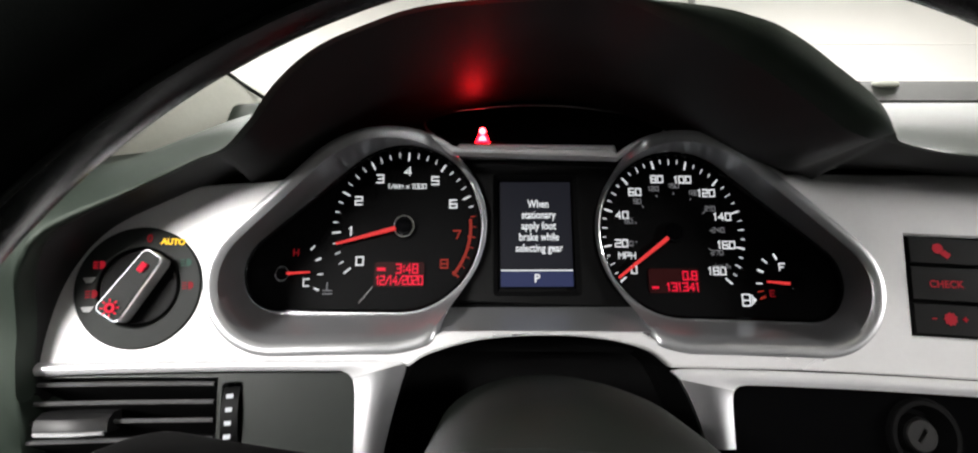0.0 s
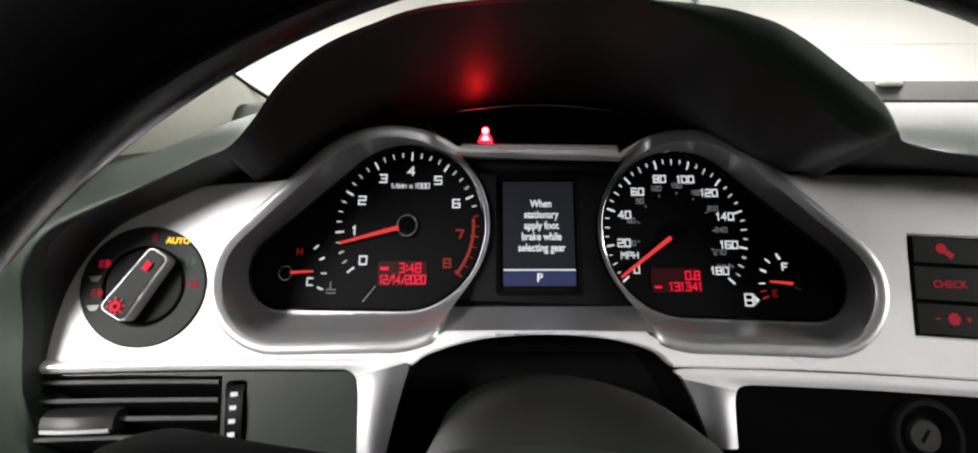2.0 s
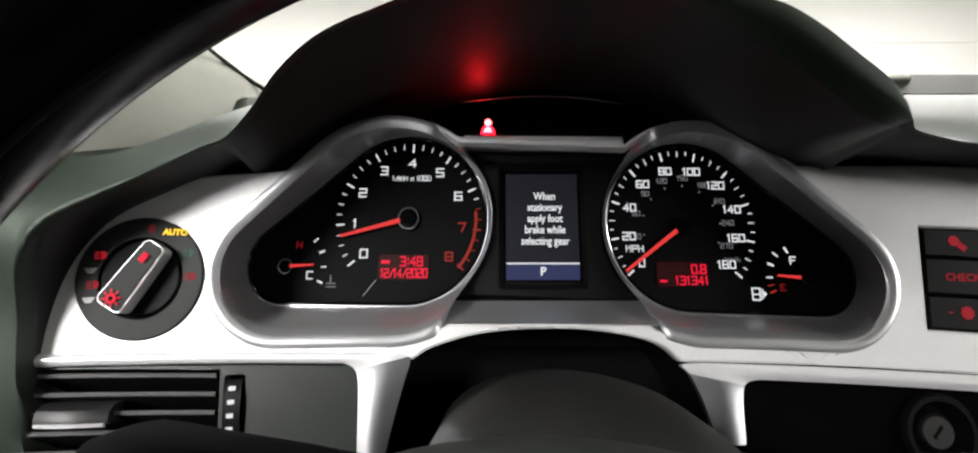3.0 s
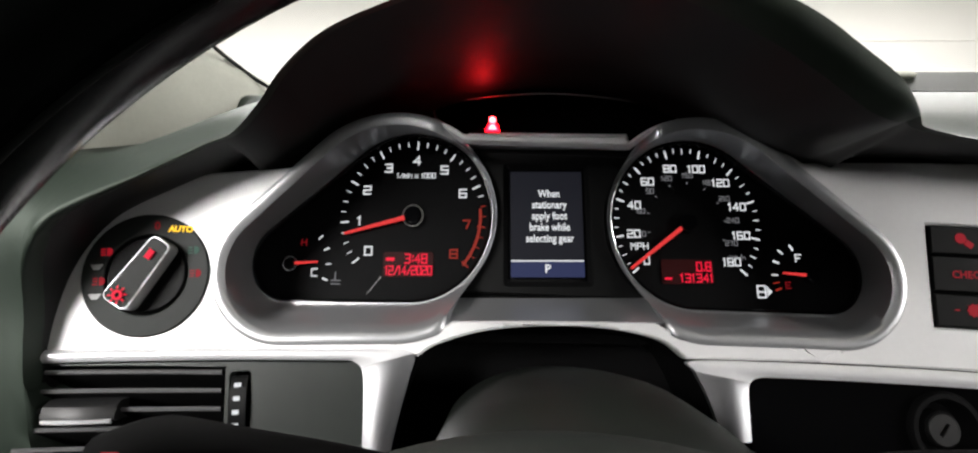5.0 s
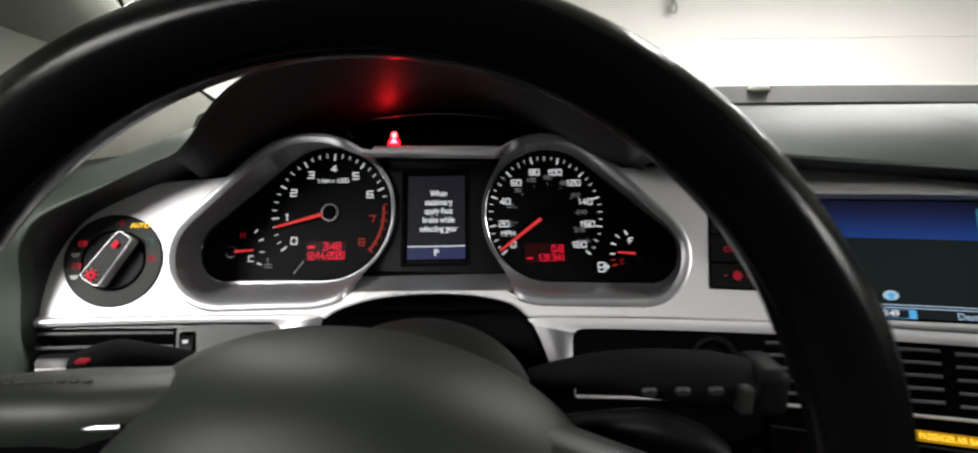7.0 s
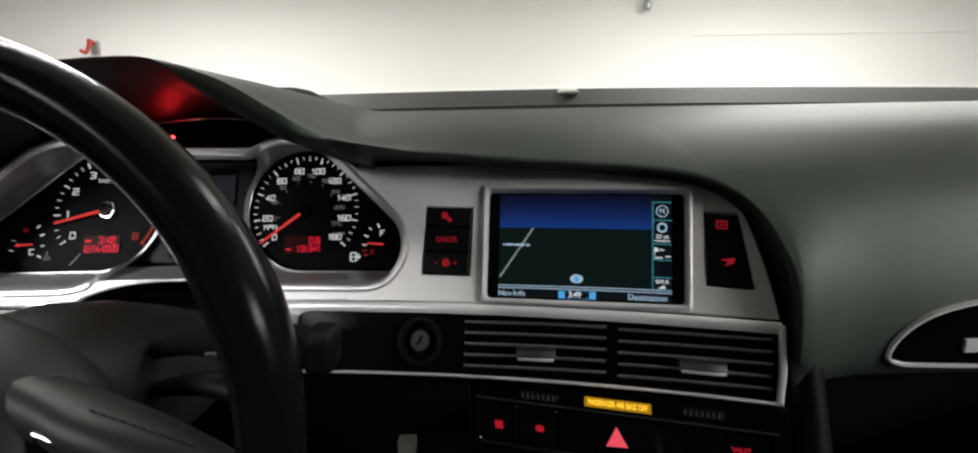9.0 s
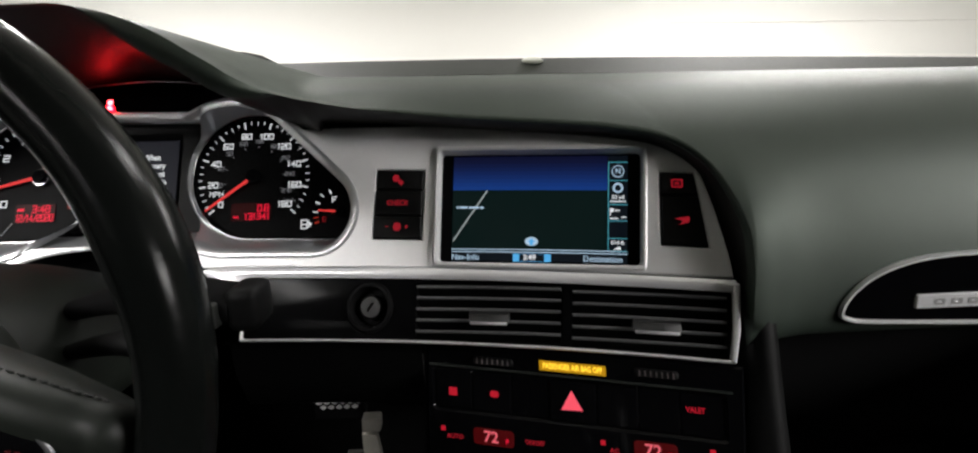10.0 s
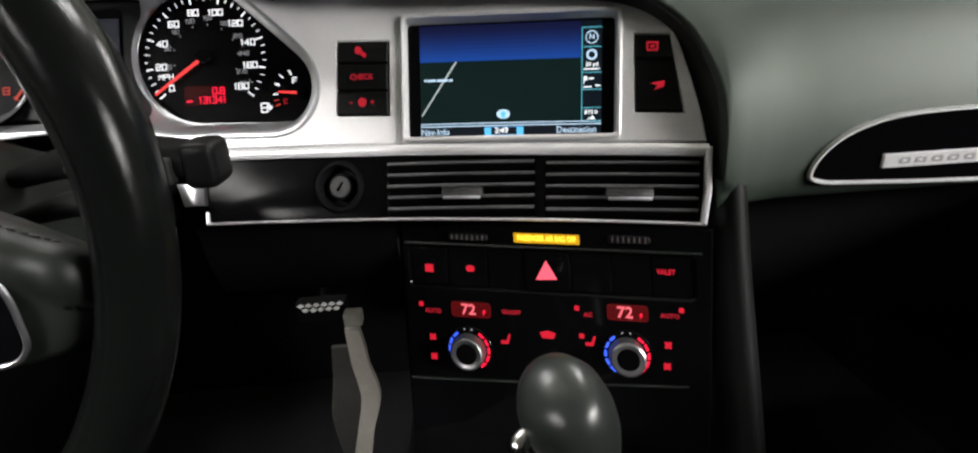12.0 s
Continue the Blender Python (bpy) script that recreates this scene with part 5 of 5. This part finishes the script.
# ---- steering wheel ----
FAINT = lit("faint_red", (1, 0.06, 0.08), 0.02)
SPOKEMAT = material("spoke_leather", (0.009, 0.0112, 0.009), 0.48, vary=0.15, scale=160, bump=0.12, bump_scale=1800, spec=0.25)
wheel = thing("steering_wheel", "black leather steering wheel with a grey airbag cover", "steering wheel")
WC, WT, WR = Vector((-0.005, 0.0456, 0.916)), radians(10.34), 0.1816
WUP = Vector((0, math.sin(WT), math.cos(WT)))
WOUT = Vector((0, -math.cos(WT), math.sin(WT)))


TURNED = radians(-10.5)


def on_wheel(x, v, d=0.0):
    """x across, v up the wheel's plane, d towards the driver; the wheel is turned a little to the right."""
    x, v = x * math.cos(TURNED) - v * math.sin(TURNED), x * math.sin(TURNED) + v * math.cos(TURNED)
    return WC + Vector((float(x), 0, 0)) + float(v) * WUP + float(d) * WOUT


rings = []
NR, NS = 144, 24
for i in range(NR):
    a = 2 * math.pi * i / NR
    dirv = Vector((math.cos(a), 0, 0)) + math.sin(a) * WUP
    swell = 0.0012 * (math.exp(-((math.degrees(a) % 360 - 20) / 9) ** 2) + math.exp(-((math.degrees(a) % 360 - 160) / 9) ** 2))
    behind = 1.10 + 0.80 * max(0.0, math.sin(a)) ** 0.5
    rings.append([WC + WR * dirv + (0.0150 + swell) * (math.cos(2 * math.pi * k / NS) * dirv + (1.10 if k < NS / 2 else behind) * math.sin(2 * math.pi * k / NS) * WOUT) for k in range(NS)])
bm = bmesh.new()
grid = [[bm.verts.new(q) for q in ring] for ring in rings]
for i in range(NR):
    for k in range(NS):
        bm.faces.new((grid[i][k], grid[i][(k + 1) % NS], grid[(i + 1) % NR][(k + 1) % NS], grid[(i + 1) % NR][k]))
rim = part("rim", bm, LEATHER, wheel, "worn black leather rim", 180)
seam = [WC + (WR - 0.0152) * (Vector((math.cos(radians(3 * k)), 0, 0)) + math.sin(radians(3 * k)) * WUP) for k in range(120)]
part("seam", sweep(seam, 0.0007, 6, True, up=WOUT), RUBBER, rim, "", 180)


# airbag cover and the shell behind it
def dome(x0, rx, top, low, profile):
    """A rounded body on the wheel: profile of (scale, depth) rings."""
    rings = []
    for r, d in profile:
        ring = []
        for i in range(72):
            a = 2 * math.pi * i / 72
            cx, sx = math.cos(a), math.sin(a)
            m = (abs(cx) ** 2.0 + abs(sx) ** 2.0) ** (-1 / 2.0)
            ring.append(on_wheel(x0 + rx * m * cx * r, (top if sx > 0 else low) * m * sx * r, d))
        rings.append(ring)
    return loft(rings, True, True)


part("hub_shell", dome(-0.004, 0.085, 0.050, 0.080, [(0.80, -0.060), (0.95, -0.052), (1.0, -0.040), (1.0, -0.030)]), BLACK, wheel, "", 60)
part("airbag_cover", dome(-0.006, 0.1010, 0.0610, 0.090, [(0.955, -0.042), (0.99, -0.036), (1.0, -0.028), (0.985, -0.014), (0.935, 0.002), (0.83, 0.0155), (0.67, 0.0245), (0.45, 0.0300), (0.22, 0.0325), (0.02, 0.033)]), AIRBAG, wheel, "dark grey vinyl airbag cover", 60)
for s in (-1, 1):
    rings = []
    for x, vt, vb, front, back in ((0.050, 0.0440, -0.030, 0.004, -0.022), (0.080, 0.0395, -0.030, 0.012, -0.021), (0.095, 0.0370, -0.030, 0.0165, -0.020), (0.112, 0.0345, -0.030, 0.0175, -0.018), (0.128, 0.0312, -0.030, 0.0170, -0.016),
                                   (0.143, 0.0275, -0.027, 0.0150, -0.014), (0.150, 0.0258, -0.024, 0.0130, -0.013), (0.154, 0.0250, -0.022, 0.0150, -0.012), (0.161, 0.0225, -0.018, 0.0120, -0.011), (0.169, 0.0175, -0.010, 0.0040, -0.008)):
        section = [(vt - 0.004, back), (vt - 0.001, back + 0.004), (vt, 0.5 * (front + back)), (vt - 0.001, front - 0.007), (vt - 0.004, front - 0.0025), (vt - 0.009, front), (vt - 0.016, front - 0.0005), (vt - 0.021, front - 0.004),
                   (0.4 * vt + 0.6 * vb, front - 0.006), (vb + 0.004, front - 0.006), (vb, front - 0.010), (vb, back + 0.004), (vb + 0.006, back)]
        rings.append([on_wheel(s * x, v, d) for v, d in section])
    spoke = part("spoke", loft(rings, True, True), SPOKEMAT, wheel, "dark grey grained spoke", 50)
    stitches = smooth_path([on_wheel(s * x, v, d) for x, v, d in ((0.098, 0.0368, 0.0045), (0.125, 0.0318, 0.0045), (0.150, 0.0258, 0.0020), (0.164, 0.0208, -0.001))], 6)
    for a, b in zip(stitches, stitches[1:]):
        part("stitch", sweep([a.lerp(b, 0.15), a.lerp(b, 0.5) + 0.0006 * WOUT, a.lerp(b, 0.8)], 0.0006, 6), RUBBER, spoke)
    for v, d in ((0.009, 0.0075), (-0.002, 0.0060)):
        part("leather_fold", sweep(smooth_path([on_wheel(s * 0.150, v + 0.001, d - 0.002), on_wheel(s * 0.158, v + 0.003, d - 0.001), on_wheel(s * 0.167, v + 0.006, d - 0.007)], 4), 0.0034, 10, up=WOUT), LEATHER, spoke, "", 60)
    edge = smooth_path([on_wheel(s * x, v, d) for x, v, d in ((0.082, 0.0265, 0.0125), (0.100, 0.0240, 0.0150), (0.118, 0.0205, 0.0150), (0.131, 0.0155, 0.0140), (0.1395, 0.0065, 0.0130), (0.1435, -0.006, 0.0115), (0.1450, -0.018, 0.0105), (0.136, -0.0260, 0.0105), (0.105, -0.0300, 0.0125), (0.084, -0.0300, 0.0130))], 5)
    part("silver_edge", sweep(edge, 0.0013, 8, up=WOUT), COLUMNTRIM, spoke, "silver spoke edging")
    bm = bmesh.new()
    vs = [bm.verts.new(q) for q in edge]
    ctr = bm.verts.new(sum(edge, Vector()) / len(edge) + 0.003 * WOUT)
    for a, b in zip(vs, vs[1:] + vs[:1]):
        bm.faces.new((a, b, ctr))
    part("control_pad", bm, GLOSS, spoke, "gloss black thumb controls", 60)
    for x, v in ((0.128, 0.006), (0.128, -0.016), (0.110, -0.006)):
        bm = bmesh.new()
        for u0, w0 in ((-0.0030, 0.0004), (0.0006, 0.0004), (-0.0012, -0.0026)):
            bm.faces.new([bm.verts.new(on_wheel(s * x + u0 + u, v + w0 + w, 0.0172)) for u, w in ((0, 0), (0.0024, 0), (0.0024, 0.0018), (0, 0.0018))])
        part("control_symbol", bm, FAINT, spoke, "", 0)
    part("lower_spoke", sweep([on_wheel(s * 0.045, -0.060, 0.002), on_wheel(s * 0.075, -0.115, 0.0), on_wheel(s * 0.095, -0.155, -0.001)], [0.024, 0.018, 0.016], 14, flat=0.5, up=WOUT), BLACK, wheel, "", 60)

# ---- steering column and stalks ----
column = thing("steering_column", "dark grey plastic steering column cover", "steering column")
rings = []
for y, zt, w, zb in ((0.070, 0.948, 0.060, 0.840), (0.085, 0.951, 0.070, 0.835), (0.12, 0.951, 0.076, 0.832), (0.16, 0.945, 0.077, 0.83), (0.20, 0.932, 0.076, 0.83), (0.24, 0.914, 0.074, 0.83), (0.30, 0.885, 0.072, 0.83)):
    ring = []
    for i in range(48):
        a = 2 * math.pi * i / 48
        cx, sx = math.cos(a), math.sin(a)
        q = 2.05
        m = (abs(cx) ** q + abs(sx) ** q) ** (-1 / q)
        zc = 0.5 * (zt + zb) - 0.02
        ring.append(Vector((-0.002 + w * m * cx, y, zc + (zt - zc if sx > 0 else zc - zb) * m * sx)))
    rings.append(ring)
part("cover", loft(rings, True, True), AIRBAG, column, "", 60)


def stalk(name, label, line, radii, flatness):
    st = thing(name, label, "stalk", "steering column stalks")
    part("arm", sweep(smooth_path(line, 6), radii, 16, flat=flatness), MATTE, st, "", 60)
    return st


def spread(values, n):
    return [float(np.interp(i, np.linspace(0, n - 1, len(values)), values)) for i in range(n)]


left_stalk = stalk("indicator_stalk", "black indicator stalk with a small red mark", [(-0.06, 0.155, 0.910), (-0.095, 0.145, 0.924), (-0.122, 0.136, 0.933), (-0.146, 0.130, 0.940), (-0.165, 0.129, 0.938)], spread([0.006, 0.008, 0.0105, 0.0120, 0.008], 25), 0.85)
bm = block((-0.1570, 0.1170, 0.9442), (-0.1515, 0.1210, 0.9458), 0.0004, 1)
part("stalk_mark", bm, REDDIM2, left_stalk)
right_stalk = stalk("wiper_stalk", "black wiper stalk with grey printed symbols", [(0.065, 0.145, 0.917), (0.095, 0.138, 0.925), (0.120, 0.129, 0.928), (0.150, 0.125, 0.927), (0.172, 0.123, 0.925)], spread([0.007, 0.010, 0.014, 0.0155, 0.0140], 25), 0.85)
part("tip", block((0.1695, 0.109, 0.9125), (0.1870, 0.136, 0.9375), 0.006, 3), BLACK, right_stalk, "", 60)
part("slider", block((0.160, 0.105, 0.917), (0.1665, 0.115, 0.9310), 0.002, 2), RUBBER, right_stalk, "", 60)
for x in (0.118, 0.134, 0.150):
    part("printed_symbol", block((x - 0.0035, 0.1085, 0.9255), (x + 0.0035, 0.1115, 0.9300), 0.001, 1), TABMAT, right_stalk)
cruise = thing("cruise_stalk", "small black cruise control stalk with a red end mark", "stalk", "steering column stalks")
part("arm", sweep(smooth_path([(0.07, 0.13, 0.897), (0.098, 0.12, 0.905), (0.120, 0.110, 0.910), (0.140, 0.104, 0.906), (0.152, 0.100, 0.900)], 6), spread([0.006, 0.008, 0.0095, 0.009, 0.006], 25), 14, flat=0.8), BLACK, cruise, "", 60)
part("end_mark", block((0.142, 0.0935, 0.9010), (0.149, 0.0950, 0.9040), 0.0004, 1), REDDIM2, cruise)

# ---- centre console, shifter, footwell ----
console = thing("centre_console", "black plastic centre console between the footwells", "console")
rings = []
for y, z, w in ((0.33, 0.63, 0.125), (0.20, 0.655, 0.125), (0.13, 0.652, 0.12), (0.05, 0.665, 0.115), (-0.10, 0.68, 0.11), (-0.5, 0.70, 0.11)):
    rings.append([Vector((0.383 - w, y, 0.25)), Vector((0.383 - w, y, z - 0.02)), Vector((0.383 - w + 0.006, y, z - 0.006)), Vector((0.383 - w + 0.02, y, z)), Vector((0.383 + w - 0.02, y, z)), Vector((0.383 + w - 0.006, y, z - 0.006)), Vector((0.383 + w, y, z - 0.02)), Vector((0.383 + w, y, 0.25))])
part("body", loft(rings, False), BLACK, console, "", 50)
shifter = thing("gear_selector", "black leather gear selector knob with a metal release button", "gear selector")
KN = Vector((0.3635, 0.050, 0.7890))
prof = [(0.0165, -0.048), (0.0185, -0.040), (0.0225, -0.026), (0.0265, -0.010), (0.0280, 0.004), (0.0268, 0.017), (0.0225, 0.027), (0.0150, 0.0325), (0.0060, 0.0345), (0.0002, 0.0348)]
km = Matrix.Translation(KN) @ Matrix.Rotation(radians(-24), 4, "Y") @ Matrix.Rotation(radians(14), 4, "X") @ Matrix.Diagonal((0.90, 1.08, 1.0, 1))
part("knob", lathe(prof, km, 40), KNOBMAT, shifter, "rounded dark leather knob", 180)
part("shaft", sweep([KN + Vector((0, 0.005, -0.035)), KN + Vector((0, 0.03, -0.15))], 0.0125, 20), BLACK, shifter)
part("release_button", sweep(smooth_path([KN + Vector((-0.024, -0.010, 0.004)), KN + Vector((-0.031, -0.014, -0.002)), KN + Vector((-0.027, -0.016, -0.016)), KN + Vector((-0.021, -0.012, -0.034))], 5), spread([0.004, 0.006, 0.004, 0.003], 16), 12), CHROME, shifter, "bright metal release button", 60)
part("collar", block((0.325, 0.02, 0.700), (0.405, 0.11, 0.7060), 0.002, 2), METALGREY, shifter)
part("gaiter", lathe([(0.052, -0.145), (0.046, -0.120), (0.034, -0.095), (0.024, -0.075), (0.017, -0.050)], Matrix.Translation(KN + Vector((0, 0.02, 0.0)))), RUBBER, shifter, "", 60)
brake = thing("brake_pedal", "brake pedal with a ribbed rubber and metal pad", "pedal")
part("pad", block((0.038, 0.640, 0.515), (0.124, 0.668, 0.553), 0.006, 2), MATTE, brake)
for row in (0, 1):
    for k in range(6 - row):
        x, z = 0.048 + 0.0132 * (k + 0.5 * row), 0.549 - 0.0090 * row
        part("tread", plate([(x - 0.0058, z), (x, z - 0.0042), (x + 0.0058, z), (x, z + 0.0042)], (), 0.0, 0.003, lambda u, w, d: Vector((u, 0.640 - d, w)), 0.0, 0.0008), TREADMAT, brake)
part("arm", sweep([(0.081, 0.665, 0.53), (0.085, 0.72, 0.62), (0.085, 0.74, 0.78)], 0.009, 10), BLACK, brake)
pale = thing("footwell_trim", "pale grey curved trim strip beside the accelerator", "trim")
strip = smooth_path([(0.163, 0.48, 0.595), (0.166, 0.48, 0.560), (0.168, 0.48, 0.530), (0.176, 0.475, 0.495), (0.176, 0.47, 0.470), (0.163, 0.465, 0.42), (0.148, 0.46, 0.34), (0.142, 0.46, 0.25)], 5)
wid = spread([0.010, 0.012, 0.012, 0.014, 0.014, 0.012, 0.014, 0.016], 36)
part("strip", loft([[p + Vector((-w, 0.004, 0)), p + Vector((-w, -0.004, 0)), p + Vector((w, -0.006, 0)), p + Vector((w, 0.006, 0))] for p, w in zip(strip, wid)], True, True), PALE, pale, "", 50)
DIMGREY = material("grey_felt", (0.02, 0.0195, 0.018), 0.9, vary=0.2, scale=200, bump=0.5, bump_scale=900, spec=0.1)
edge = smooth_path([(0.128, 0.56), (0.122, 0.50), (0.112, 0.44), (0.116, 0.38), (0.128, 0.31), (0.130, 0.25)], 4)
part("side_panel", plate([tuple(q) for q in edge] + [(0.158, 0.25), (0.160, 0.34), (0.168, 0.45), (0.160, 0.56)], (), -0.004, 0.004, lambda u, w, d: Vector((u, 0.490 - d, w)), 0.0, 0.001), DIMGREY, pale, "dull grey felt panel")
part("cap", block((0.155, 0.470, 0.602), (0.180, 0.490, 0.622), 0.003, 2), PALE, pale)

# ---- on the garage wall ----
hook = thing("wall_hook", "small red hook on the garage wall", "hook")
part("plate", block((-4.70, 6.955, 1.98), (-4.60, 7.0, 2.16), 0.01, 2), METALGREY, hook)
part("hook", sweep(smooth_path([(-4.65, 6.96, 2.12), (-4.65, 6.88, 2.15), (-4.62, 6.82, 2.08), (-4.66, 6.80, 1.99), (-4.73, 6.82, 2.02)], 5), 0.024, 8), REDPAINT, hook)
spot = thing("wall_bracket", "small dark grey bracket on the garage wall", "bracket")
part("arm", sweep([(2.55, 7.0, 2.66), (2.55, 6.90, 2.62), (2.55, 6.88, 2.50)], 0.03, 10), METALGREY, spot)
part("head", egg((2.55, 6.88, 2.48), (0.06, 0.05, 0.08)), METALGREY, spot)
rail = thing("wall_conduit", "thin white conduit along the garage wall", "conduit")
part("pipe", sweep([(3.2, 6.99, 2.12), (6.6, 6.99, 2.12), (9.0, 6.99, 2.12)], 0.010, 8), WALLMAT, rail)
